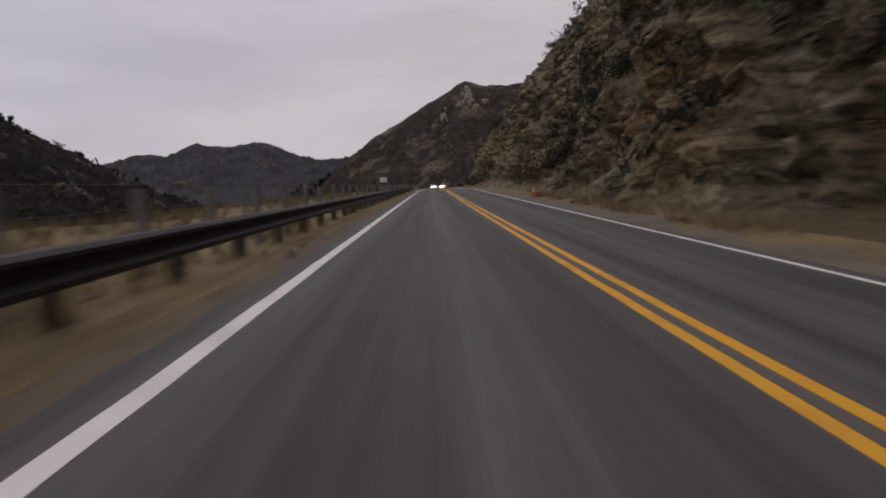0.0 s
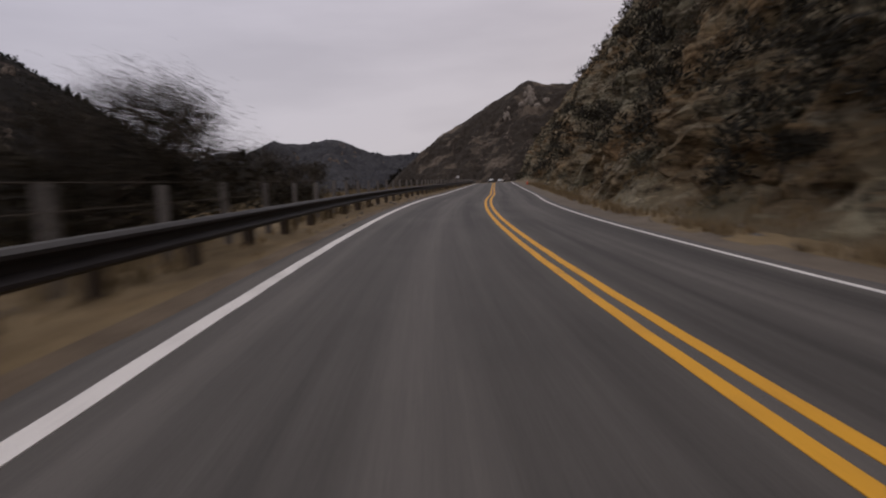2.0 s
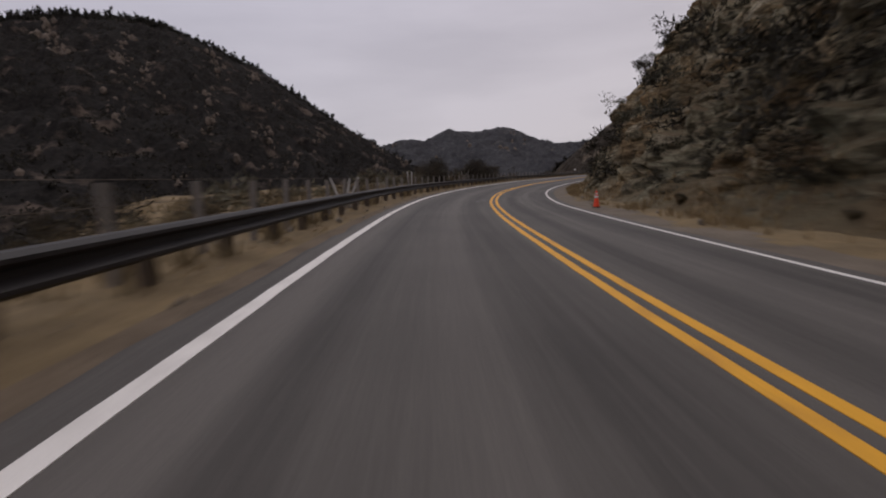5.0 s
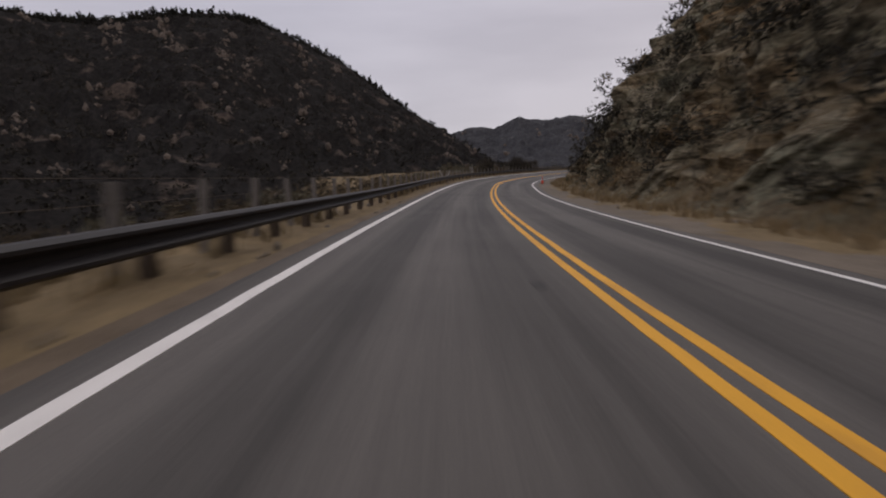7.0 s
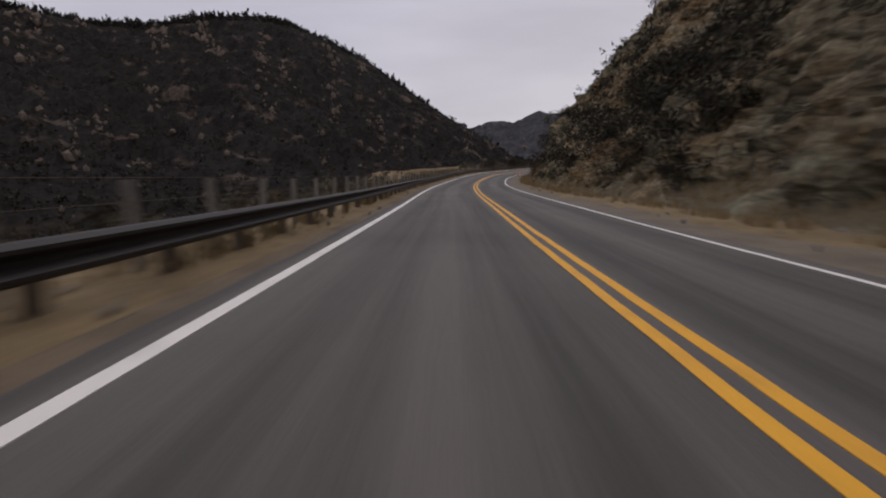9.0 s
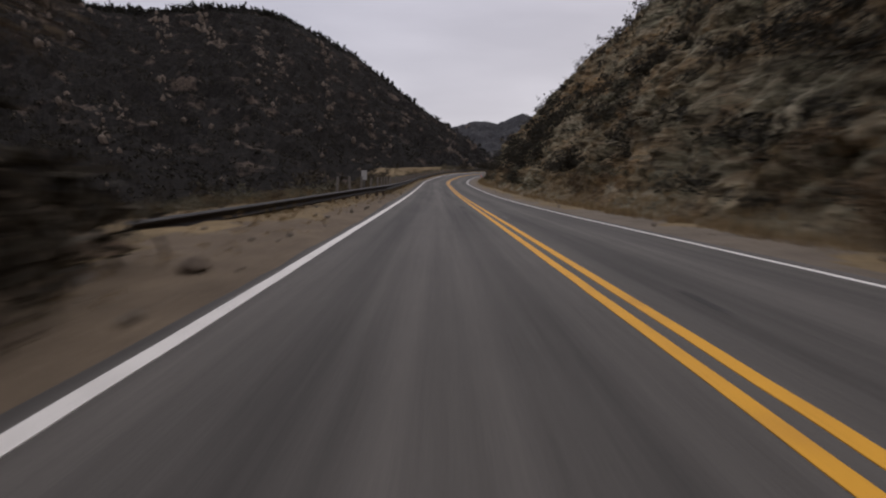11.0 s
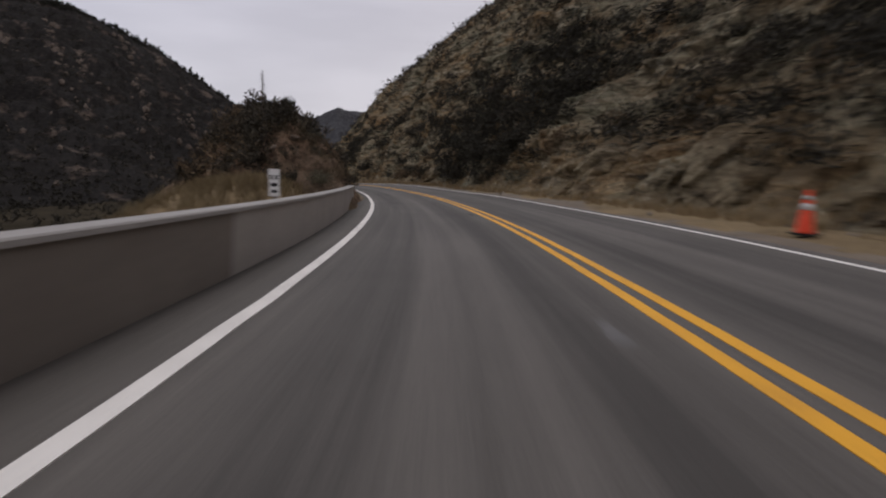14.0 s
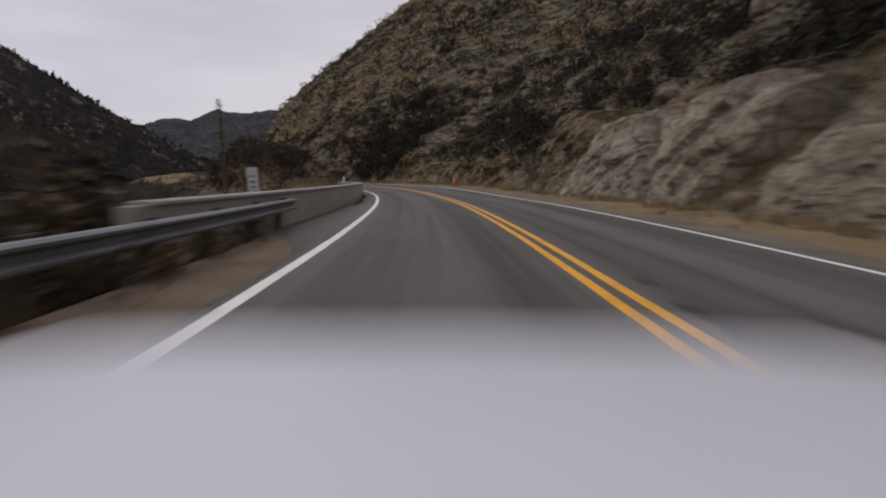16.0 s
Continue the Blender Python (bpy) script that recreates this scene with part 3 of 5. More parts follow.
def ridge(name, centre, crest, dist, foot, rough, mat, label, rows=70, cols=220, back=1.35, rug=1.0, zfoot=-24):
    """A mountain side round a centre: crest is (bearing to the left of +y, rise in degrees), dist (bearing, metres)."""
    cb, ce = zip(*crest)
    db, dd = zip(*dist)
    az = np.linspace(cb[0], cb[-1], cols)
    pts = np.zeros((cols, rows + 8, 3))
    for i, a in enumerate(az):
        d = np.interp(a, db[::-1] if db[0] > db[-1] else db, dd[::-1] if db[0] > db[-1] else dd)
        e = np.interp(-a, [-c for c in cb], ce) if cb[0] > cb[-1] else np.interp(a, cb, ce)
        top = centre[2] + d * math.tan(radians(e))
        f0 = np.interp(a, *foot)
        ra = radians(a)
        for j in range(rows + 8):
            w = j / (rows - 1)
            if w <= 1:
                r = f0 + (d - f0) * w
                z = zfoot + (top - zfoot) * (w ** 1.15)
            else:
                r = d * (1 + (back - 1) * (w - 1) * (rows - 1) / 8)
                z = top - (top - zfoot) * 0.9 * ((w - 1) * (rows - 1) / 8) ** 0.8
            x, y = centre[0] - math.sin(ra) * r, centre[1] + math.cos(ra) * r
            k = rug * min(1, w * 4) * (1 if w < 0.9 else 0.35)
            gully = noise.ridged_multi_fractal(Vector((x, y, z * 0.4)) / (rough * 6), 0.9, 2.1, 5, 1.0, 2.0) - 1.1
            z += k * rough * (0.9 * gully + 0.5 * fbm((x, y, z), rough * 1.5, 4))
            pts[i, j] = x, y, z
    ob = new(name, grid(name, pts, mat, False, cb[0] < cb[-1]))
    tagged(ob, label, "mountain", kind="structure")
    return pts


LEFT = ridge("hillside", (50, -150, 3), [(110, 9), (90, 11), (76, 12.0), (69, 12.6), (64, 11.9), (60, 12.1), (55, 13.3), (51, 13.5), (47.7, 13.2), (44.6, 11.9), (40.3, 9.9), (36, 6.9), (33, 4.9), (30.3, 3.3), (25.5, 0.3), (22, -1.2)],
             [(110, 600), (76, 760), (50, 900), (35, 1050), (22, 1150)], ([20, 35, 110], [420, 230, 150]), 11, HILL,
             "dark scrub-covered mountainside with scattered pale rock", 110, 320)
PEAK = ridge("peak", (0, 0, 1), [(14, -0.8), (10.5, 2.0), (9, 3.4), (6.7, 5.0), (3.0, 7.1), (0.7, 8.3), (-1.6, 9.5), (-3.0, 10.2), (-5.1, 9.6), (-7.6, 9.5), (-10, 10.0), (-12.9, 11.4), (-22, 12.5), (-35, 11)],
      [(-35, 560), (14, 760)], ([-35, 14], [230, 330]), 9, HILL_MID, "rocky grey-brown mountain with a pointed summit", 80, 240)
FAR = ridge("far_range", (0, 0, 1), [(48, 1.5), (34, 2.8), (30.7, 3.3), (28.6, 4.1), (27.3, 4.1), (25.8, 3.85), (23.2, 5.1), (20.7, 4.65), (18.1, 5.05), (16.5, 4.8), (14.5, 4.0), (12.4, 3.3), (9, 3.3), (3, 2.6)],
      [(3, 2600), (48, 3300)], ([3, 48], [900, 1300]), 30, HILL_FAR, "mountain range along the horizon in a haze-tinted blue-grey", 60, 260)


# ---- plants ----
def leaf_cloud(rnd, lumps, leaves, size, spread=(1, 1, 0.8), stretch=2.6, width=0.3):
    """Loose leaf blades in several lumps: an uneven, see-through crown within about one metre."""
    v = []
    for _ in range(lumps):
        c = rnd.normal(0, 0.33, 3) * spread
        c[2] = abs(c[2]) + 0.22
        r = rnd.uniform(0.18, 0.42)
        d = rnd.normal(0, 1, (leaves, 3))
        d /= np.linalg.norm(d, axis=1)[:, None]
        p = c + d * (r * rnd.uniform(0.35, 1.1, (leaves, 1))) * spread
        p[:, 2] = np.maximum(p[:, 2], 0.02)
        a = d + rnd.normal(0, 0.6, (leaves, 3)) + [0, 0, 0.4]
        a /= np.linalg.norm(a, axis=1)[:, None]
        b = np.cross(a, rnd.normal(0, 1, (leaves, 3)))
        b /= np.linalg.norm(b, axis=1)[:, None] + 1e-9
        k = size * rnd.uniform(0.6, 1.4, (leaves, 1))
        v.append(np.stack([p - b * k * width, p + a * k * stretch * 0.5 + b * k * 0.1, p + b * k * width, p - a * k * stretch * 0.35], 1))
    return np.concatenate(v).reshape(-1, 3)


def quads(name, verts, mat):
    """A mesh of loose four-sided blades."""
    n = len(verts) // 4
    me = bpy.data.meshes.new(name)
    me.vertices.add(n * 4)
    me.vertices.foreach_set("co", np.ascontiguousarray(verts, dtype=np.float32).ravel())
    me.loops.add(n * 4)
    me.loops.foreach_set("vertex_index", np.arange(n * 4, dtype=np.int32))
    me.polygons.add(n)
    me.polygons.foreach_set("loop_start", np.arange(0, n * 4, 4, dtype=np.int32))
    me.materials.append(mat)
    me.update(calc_edges=True)
    return me


def stems(rnd, n=6, height=0.7, lean=0.45, thick=0.02):
    verts, faces = [], []
    for k in range(n):
        a = rnd.uniform(0, 2 * math.pi)
        tip = np.array([math.cos(a) * lean * rnd.uniform(0.3, 1), math.sin(a) * lean * rnd.uniform(0.3, 1), height * rnd.uniform(0.7, 1)])
        mid = tip * 0.5 + rnd.normal(0, 0.05, 3)
        rings = [(np.zeros(3) - [0, 0, 0.15], thick), (mid, thick * 0.7), (tip, thick * 0.2)]
        o = len(verts)
        for c, r in rings:
            for q in range(4):
                verts.append(c + r * np.array([math.cos(q * math.pi / 2), math.sin(q * math.pi / 2), 0]))
        for j in range(2):
            for q in range(4):
                faces.append((o + j * 4 + q, o + j * 4 + (q + 1) % 4, o + j * 4 + 4 + (q + 1) % 4, o + j * 4 + 4 + q))
    return verts, faces


rnd = np.random.default_rng(3)
SHRUBS = []
for k in range(9):
    mat = (LEAF, LEAF, LEAF_DRY, LEAF, LEAF_SAGE, LEAF, LEAF_DRY, LEAF_SAGE, LEAF)[k]
    SHRUBS.append((quads("foliage", leaf_cloud(rnd, 10, 130, 0.052, (1, 1, 0.85)), mat), mesh_of("stem", *stems(rnd), BARK), mat))
NAMES = {LEAF.name: "dark green chaparral shrub clinging to the rock face", LEAF_DRY.name: "dry brown brush rooted on the slope",
         LEAF_SAGE.name: "grey-green sage shrub on the slope"}


def shrub(k, at, size, label="", group="shrubs on the slopes"):
    leaf, stem, mat = SHRUBS[k]
    e = new("shrub")
    e.matrix_world = Matrix.Translation(Vector(at) - Vector((0, 0, 0.05 * size))) @ pose(0, 0, 0, rnd.uniform(-12, 12), rnd.uniform(-12, 12), rnd.uniform(0, 360)) @ Matrix.Diagonal((size, size, size * rnd.uniform(0.75, 1.1), 1))
    child("foliage", leaf, e)
    child("stem", stem, e)
    return tagged(e, label or NAMES[mat.name], "shrub", group)


def scatter(name, places, sizes, mat, label, leaves=24, lumps=5, leaf=0.17, category="scrub", tall=(0.7, 1.1), shape=(2.6, 0.3)):
    """Many small plants joined as one."""
    protos = [leaf_cloud(rnd, lumps, leaves, leaf, (1, 1, 0.85), *shape) for _ in range(6)]
    allv = []
    for i, (p, s) in enumerate(zip(places, sizes)):
        a = rnd.uniform(0, 2 * math.pi)
        c, n = math.cos(a) * s, math.sin(a) * s
        v = protos[i % 6]
        allv.append(np.stack([v[:, 0] * c - v[:, 1] * n, v[:, 0] * n + v[:, 1] * c, v[:, 2] * s * rnd.uniform(*tall)], 1) + p)
    tagged(new(name, quads(name, np.concatenate(allv), mat)), label, category, kind="stuff")


# shrubs on the right-hand slope: the lower ones singly, the rest together
near, far_ = [], []
tries = 0
while len(near) + len(far_) < 5200 and tries < 60000:
    tries += 1
    s, z = rnd.uniform(-150, S_END + 15), 0.4 + 76 * rnd.uniform(0, 1) ** 1.4
    dens = fbm((s, z, 40), 9, 3) + 0.35 * fbm((s, z, 60), 3, 2)
    # dense dark thicket where the road passes under the shaded hollow
    thick = smooth01((s - 227) / 5) * smooth01((250 - s) / 8) * (z > 3)
    bare = 1.0 if (s > 296 and z < 5) else 0.0
    rocky = 0.22 if (s < 28 or 60 < s < 96) and z < 30 else 0.0
    if dens < -0.07 - 0.007 * z - 0.9 * thick + bare + rocky:
        continue
    p = on_slope(s, z)
    if z < 18 and s > -30 and rnd.random() < 0.6:
        continue
    size = (0.7 + 1.7 * rnd.uniform(0, 1) ** 1.3 + 0.010 * z) * (1 + 0.4 * thick)
    (near if z < 13 and -30 < s < S_END and len(near) < 175 and rnd.random() < 0.16 else far_).append((p, size, s, z))
for count, s0, s1, z0, z1, r0, r1 in ((120, 229, 250, 1.5, 14, 1.8, 3.0), (45, 231, 250, 0.3, 3.5, 1.3, 2.4), (80, 258, 302, 3.5, 20, 1.5, 2.7),
                                      (14, 36, 54, 7, 16, 1.0, 1.8), (70, 296, 333, 5.0, 11, 1.5, 2.6), (70, 196, 226, 2.0, 14, 1.5, 2.8), (80, 122, 156, 2.0, 13, 1.6, 2.9), (16, -22, 26, 6, 20, 1.5, 2.8), (26, 276, 294.5, 0.4, 6, 1.2, 2.2), (45, 313, 335, 4.5, 13, 1.8, 3.0), (60, 250, 290, 8, 26, 1.4, 2.6), (90, 232, 300, 9, 34, 1.2, 2.4)):
    for _ in range(count):
        s, z = rnd.uniform(s0, s1), rnd.uniform(z0, z1)
        far_.insert(0, (on_slope(s, z), rnd.uniform(r0, r1), s, z))
# big rounded bushes in drifts up the face
drifts = 0
while drifts < 560:
    s, z = rnd.uniform(-60, S_END + 8), 1.5 + 16 * rnd.uniform(0, 1)
    if fbm((s, z, 140), 6, 3) < 0.0 + (0.14 if 50 < s < 96 else 0.05 if s < 28 else 0.0) or (s > 294 and z < 5.5):
        continue
    far_.insert(0, (on_slope(s, z), rnd.uniform(1.2, 2.8), s, z))
    drifts += 1
# low brush along the foot of the face
for _ in range(260):
    s, z = rnd.uniform(-30, S_END + 5), 0.3 + 4.2 * rnd.uniform(0, 1) ** 1.2
    if fbm((s, z, 90), 5, 3) > -0.1 and not (s > S_END - 34 and z < 3):
        far_.insert(int(rnd.integers(0, len(far_))), (on_slope(s, z), rnd.uniform(0.5, 1.5), s, z))
for p, size, s, z in near:
    shrub(int(rnd.integers(0, 9)), p, size)
for where, low, high, kw in (("lower", -1, 9, dict(leaves=34, lumps=7, leaf=0.076)), ("middle", 9, 18, dict(leaves=22, lumps=7, leaf=0.088)),
                             ("upper", 18, 99, dict(leaves=7, lumps=6, leaf=0.15))):
    part_ = [q for q in far_ if low < (q[3] if q[2] > -90 else 50) <= high]
    n1, n2 = len(part_) * 7 // 10, len(part_) * 17 // 20
    scatter("slope_scrub", [q[0] for q in part_[:n1]], [q[1] for q in part_[:n1]], LEAF, "dark green chaparral scrub covering the %s slope" % where, **kw)
    scatter("slope_brush", [q[0] for q in part_[n1:n2]], [q[1] * 0.8 for q in part_[n1:n2]], LEAF_DRY, "dry brown brush on the %s slope" % where, **kw)
    scatter("slope_sage", [q[0] for q in part_[n2:]], [q[1] * 0.8 for q in part_[n2:]], LEAF_SAGE, "grey-green sage on the %s slope" % where, **kw)

# scrub on the far mountainside and the valley edge
pl, sz_ = [], []
for _ in range(10000):
    i, j = int(rnd.integers(20, 320)), int(rnd.integers(0, 109))
    p = LEFT[i, j] + rnd.normal(0, 2.5, 3) * [1, 1, 0]
    if fbm(p, 45, 3) > -0.35:
        pl.append(p), sz_.append(rnd.uniform(1.2, 3.6))
scatter("hillside_scrub", pl, sz_, LEAF_FAR, "dark scrub and small oaks over the mountainside", 4, 5, 0.29, shape=(1.6, 0.5))
crest = []
for i in range(20, 320):
    for _ in range(5):
        if fbm((i, 0, 3), 7, 3) > -0.25 + 0.3 * rnd.normal():
            crest.append(LEFT[i, int(rnd.integers(104, 110))] + rnd.normal(0, 3, 3) * [1, 1, 0.1] - [0, 0, 1.5])
scatter("ridge_trees", crest, rnd.uniform(2.5, 6.0, len(crest)), LEAF_FAR, "small dark trees along the mountain crest", 6, 5, 0.3, "trees", (0.9, 2.2), (1.8, 0.45))
# pale weathered rock breaking through the scrub, in bands down the mountainside
def outcrops(name, places, mat, label):
    bm = bmesh.new()
    bmesh.ops.create_icosphere(bm, subdivisions=1, radius=1.0)
    bm.verts.ensure_lookup_table()
    co, fc = np.array([v.co for v in bm.verts]), np.array([[v.index for v in f.verts] for f in bm.faces])
    bm.free()
    vs, fs = [], []
    for k, (p, size) in enumerate(places):
        q = co * (1 + 0.45 * np.array([noise.noise(Vector(c) * 1.6 + Vector((k * 3.1, 0, 0))) for c in co]))[:, None]
        q = np.round(q / 0.5) * 0.5 * 0.5 + q * 0.5
        a = rnd.uniform(0, 2 * math.pi)
        x, y = q[:, 0] * math.cos(a) - q[:, 1] * math.sin(a), q[:, 0] * math.sin(a) + q[:, 1] * math.cos(a)
        vs.append(np.stack([x * rnd.uniform(0.5, 1.0), y * rnd.uniform(0.5, 1.0), q[:, 2] * rnd.uniform(0.7, 1.6)], 1) * size + p)
        fs.append(fc + k * len(co))
    tagged(new(name, mesh_of(name, np.concatenate(vs).tolist(), np.concatenate(fs).tolist(), mat)), label, "rock", kind="stuff")


bands = []
for _ in range(75):
    # streaks of broken rock down the ribs between gullies
    i, j, run = rnd.uniform(25, 315), rnd.uniform(12, 100), rnd.uniform(-0.25, 0.25)
    for _ in range(int(rnd.integers(8, 46))):
        dj = rnd.normal(0, 6)
        jj, ii = int(np.clip(j + dj, 1, 106)), int(np.clip(i + run * dj + rnd.normal(0, 0.8), 1, 318))
        bands.append((LEFT[ii, jj] + rnd.normal(0, 2.2, 3) * [1, 1, 0] - [0, 0, 0.4], (0.7 + 2.7 * rnd.uniform(0, 1) ** 2.5) * (0.6 + jj / 110)))

def cluster(grid_pts, w_az, w_up, n, si, sj, low, high):
    res = []
    for _ in range(n):
        i = int(np.clip(w_az * grid_pts.shape[0] + rnd.normal(0, si), 0, grid_pts.shape[0] - 1))
        j = int(np.clip(w_up * (grid_pts.shape[1] - 9) + rnd.normal(0, sj), 0, grid_pts.shape[1] - 10))
        res.append((grid_pts[i, j] + rnd.normal(0, low, 3) * [1, 1, 0.2], rnd.uniform(low, high)))
    return res


# bare cliffs below the summit and on the distant range
cliffs = cluster(PEAK, 0.35, 0.83, 26, 1.6, 3, 2.5, 5.5) + cluster(PEAK, 0.385, 0.78, 7, 0.8, 1, 2, 3.5) + cluster(PEAK, 0.30, 0.76, 10, 0.9, 3, 1.5, 3.5)
ribs = []
for _ in range(30):
        ribs += cluster(PEAK, rnd.uniform(0.1, 0.45), rnd.uniform(0.1, 0.7), int(rnd.integers(5, 14)), 1.2, 3, 0.8, 2.2)
outcrops("summit_cliffs", cliffs, CLIFF, "bare pale cliffs below the mountain summit")
outcrops("mountain_outcrops", ribs, OUTCROP, "tan rock ribs on the mountain under the summit")
cliffs = []
for _ in range(11):
    cliffs += cluster(FAR, rnd.uniform(0.3, 0.8), rnd.uniform(0.35, 0.9), int(rnd.integers(2, 6)), 0.8, 4, 5, 11)
outcrops("range_cliffs", cliffs, OUTCROP, "pale cliffs on the distant mountain range")
saddle = [PEAK[int(i), 79] + rnd.normal(0, 3, 3) * [1, 1, 0.1] - [0, 0, 1] for i in (2, 3, 5, 6, 8, 9, 10, 11, 12, 13, 15, 16, 18)]
scatter("saddle_trees", saddle, rnd.uniform(4.5, 9, len(saddle)), LEAF_FAR, "small dark trees on the mountain saddle", 14, 6, 0.3, "trees")
outcrops("hillside_outcrops", bands, OUTCROP, "pale tan rock outcrops breaking through the dark scrub")
pl, sz_, pn, sn = [], [], [], []
for _ in range(1500):
    s, a = rnd.uniform(-380, S_END + 10), rnd.uniform(0, 1) ** 1.5
    a = float(bench(s)) + 3 + a * 90
    if 212 < s < 276 and a < 40:
        continue
    close = a < 45 and s > -60
    (pn if close else pl).append(road(s, -a, left_z(s, -a)) - [0, 0, 0.3])
    (sn if close else sz_).append(rnd.uniform(1.2, 3.0))
for _ in range(800):
    pl.append(np.array([rnd.uniform(-240, 60), rnd.uniform(-230, 80), -22.5]))
    sz_.append(rnd.uniform(2.2, 5.0))
scatter("valley_scrub", pl, sz_, LEAF_FAR, "dark brush on the bank above the valley", 8, 5, 0.18)
scatter("valley_brush", pn, sn, LEAF, "dark brush on the bank below the fence", 26, 6, 0.075)


# dry grass
def grass(name, places, height, label):
    n = len(places)
    p = np.array(places)
    k = 7
    p = np.repeat(p, k, 0) + np.concatenate([rnd.normal(0, 0.07, (n * k, 2)), np.zeros((n * k, 1))], 1)
    a = rnd.uniform(0, 2 * math.pi, n * k)
    h = height * rnd.uniform(0.5, 1.2, n * k)
    side = np.stack([np.cos(a), np.sin(a), 0 * a], 1) * 0.014
    lean = np.stack([rnd.normal(0, 0.25, n * k), rnd.normal(0, 0.25, n * k), np.ones(n * k)], 1) * h[:, None]
    v = np.stack([p - side, p + side, p + lean * 0.6 + side * 0.7, p + lean], 1).reshape(-1, 3)
    tagged(new(name, quads(name, v, GRASS)), label, "grass", kind="stuff")


pl = []
while len(pl) < 9000:
    s = rnd.uniform(-60, S_END + 5)
    a = 5.0 + rnd.uniform(0, 1) ** 1.4 * (12 if s > 80 else 26)
    if (212 < s < 262) or (s > 279 and a > 5.3) or fbm((s, a, 5), 3, 3) < -0.1 or (s > 190 and a < 6.5):
        continue
    pl.append(road(s, -a, left_z(s, -a) - 0.02))
for _ in range(1300):
    s, a = rnd.uniform(264, 279), rnd.uniform(5.2, 11)
    pl.append(road(s, -a, left_z(s, -a) - 0.02))
grass("dry_grass", pl, 0.42, "dry golden grass behind the guard rail")
pl = []
while len(pl) < 9000:
    s = rnd.uniform(-40, S_END + 5)
    u = float(right_toe(s)) + rnd.uniform(-1.2, 2.4)
    if fbm((s, u, 15), 3, 3) < -0.12:
        continue
    if u < right_toe(s):
        pl.append(road(s, u, 0.02))
    else:
        pl.append(on_slope(s, (u - right_toe(s)) / 1.2) - np.array([0, 0, 0.03]))
grass("verge_grass", pl, 0.34, "dry yellow grass and weeds along the foot of the slope")


def left_ground(s, a):
    return road(s, -a, left_z(s, -a))


# loose stones at the foot of the slopes
def stone_mesh(seed, mat=STONE):
    bm = bmesh.new()
    bmesh.ops.create_icosphere(bm, subdivisions=2, radius=0.5)
    for v in bm.verts:
        q = v.co.copy()
        v.co *= 1 + 0.5 * noise.noise(q * 1.7 + Vector((seed * 7, 0, 0))) + 0.15 * noise.noise(q * 5)
        v.co.z *= 0.65
        v.co = Vector([round(c / 0.13) * 0.13 * 0.45 + c * 0.55 for c in v.co])
    return data("boulder", bm, mat)


STONES = [stone_mesh(k) for k in range(6)]
BROWN_STONES = [stone_mesh(k + 9, BROWN_STONE) for k in range(6)]
FACE_STONES = [stone_mesh(k + 20, ROCK) for k in range(6)]


def boulder(s, u, up, size, label="pale angular boulder lying on the dirt"):
    ob = new("boulder", (BROWN_STONES if "brown" in label else STONES)[int(rnd.integers(0, 6))])
    ob.matrix_world = Matrix.Translation(road(s, u, up)) @ pose(0, 0, 0, rnd.uniform(-20, 20), rnd.uniform(-20, 20), rnd.uniform(0, 360)) @ Matrix.Diagonal((size, size * rnd.uniform(0.7, 1.1), size * rnd.uniform(0.6, 1), 1))
    return tagged(ob, label, "boulder", "boulders by the road")


for _ in range(110):
    s = rnd.uniform(-30, S_END)
    boulder(s, float(right_toe(s)) + rnd.uniform(-0.9, 0.9), 0.04, rnd.uniform(0.12, 0.42))
for _ in range(60):
    s = rnd.uniform(219, 262)
    boulder(s, -5.2 + rnd.uniform(-0.6, 0.55), 0.04, rnd.uniform(0.15, 0.6), "brown boulder fallen from the earth bank")

for _ in range(130):
    s, z = rnd.uniform(-25, S_END - 3), 0.3 + 7 * rnd.uniform(0, 1) ** 1.4
    ob = new("rock_outcrop", FACE_STONES[int(rnd.integers(0, 6))])
    size = rnd.uniform(0.4, 1.2)
    ob.matrix_world = Matrix.Translation(on_slope(s, z)) @ pose(0, 0, 0, rnd.uniform(-30, 30), rnd.uniform(-30, 30), rnd.uniform(0, 360)) @ Matrix.Diagonal((size * 1.3, size * rnd.uniform(0.6, 1.0), size * rnd.uniform(0.7, 1.2), 1))
    tagged(ob, "angular weathered rock sticking out of the slope", "rock", "rocks in the slope")

bank_rest = []
for k in range(760):
    s, a = rnd.uniform(220, 271), 5.5 + 12 * rnd.uniform(0, 1) ** 1.15
    if spur_height(s) > 1.5 and np.interp(s, [236, 244, 252], [5.6, 6.4, 8.3]) < a < np.interp(s, [240, 254], [20, 10.5]):
        if k < 85:
            shrub(int(rnd.choice([0, 1, 2, 3, 6, 8])), on_spur(s, -a), rnd.uniform(0.8, 2.0), "dark brush growing on the earth bank", "shrubs on the earth bank")
        else:
            bank_rest.append((on_spur(s, -a), rnd.uniform(0.8, 2.0)))
for _ in range(330):
    bank_rest.insert(0, (on_spur(rnd.uniform(219, 239), -rnd.uniform(5.6, 15)), rnd.uniform(1.1, 2.3)))
for _ in range(420):
    s, a = rnd.uniform(222, 268), rnd.uniform(4.5, 8.0)
    bank_rest.append((on_spur(s, -a), rnd.uniform(0.35, 1.2)))
nb = len(bank_rest) - 330
dark_, brown_ = bank_rest[:330] + bank_rest[330:nb:2], bank_rest[331:nb:2]
scatter("bank_thicket", [q[0] for q in brown_], [q[1] for q in brown_], LEAF_DRY, "brown twiggy brush over the earth bank", leaves=26, leaf=0.085)
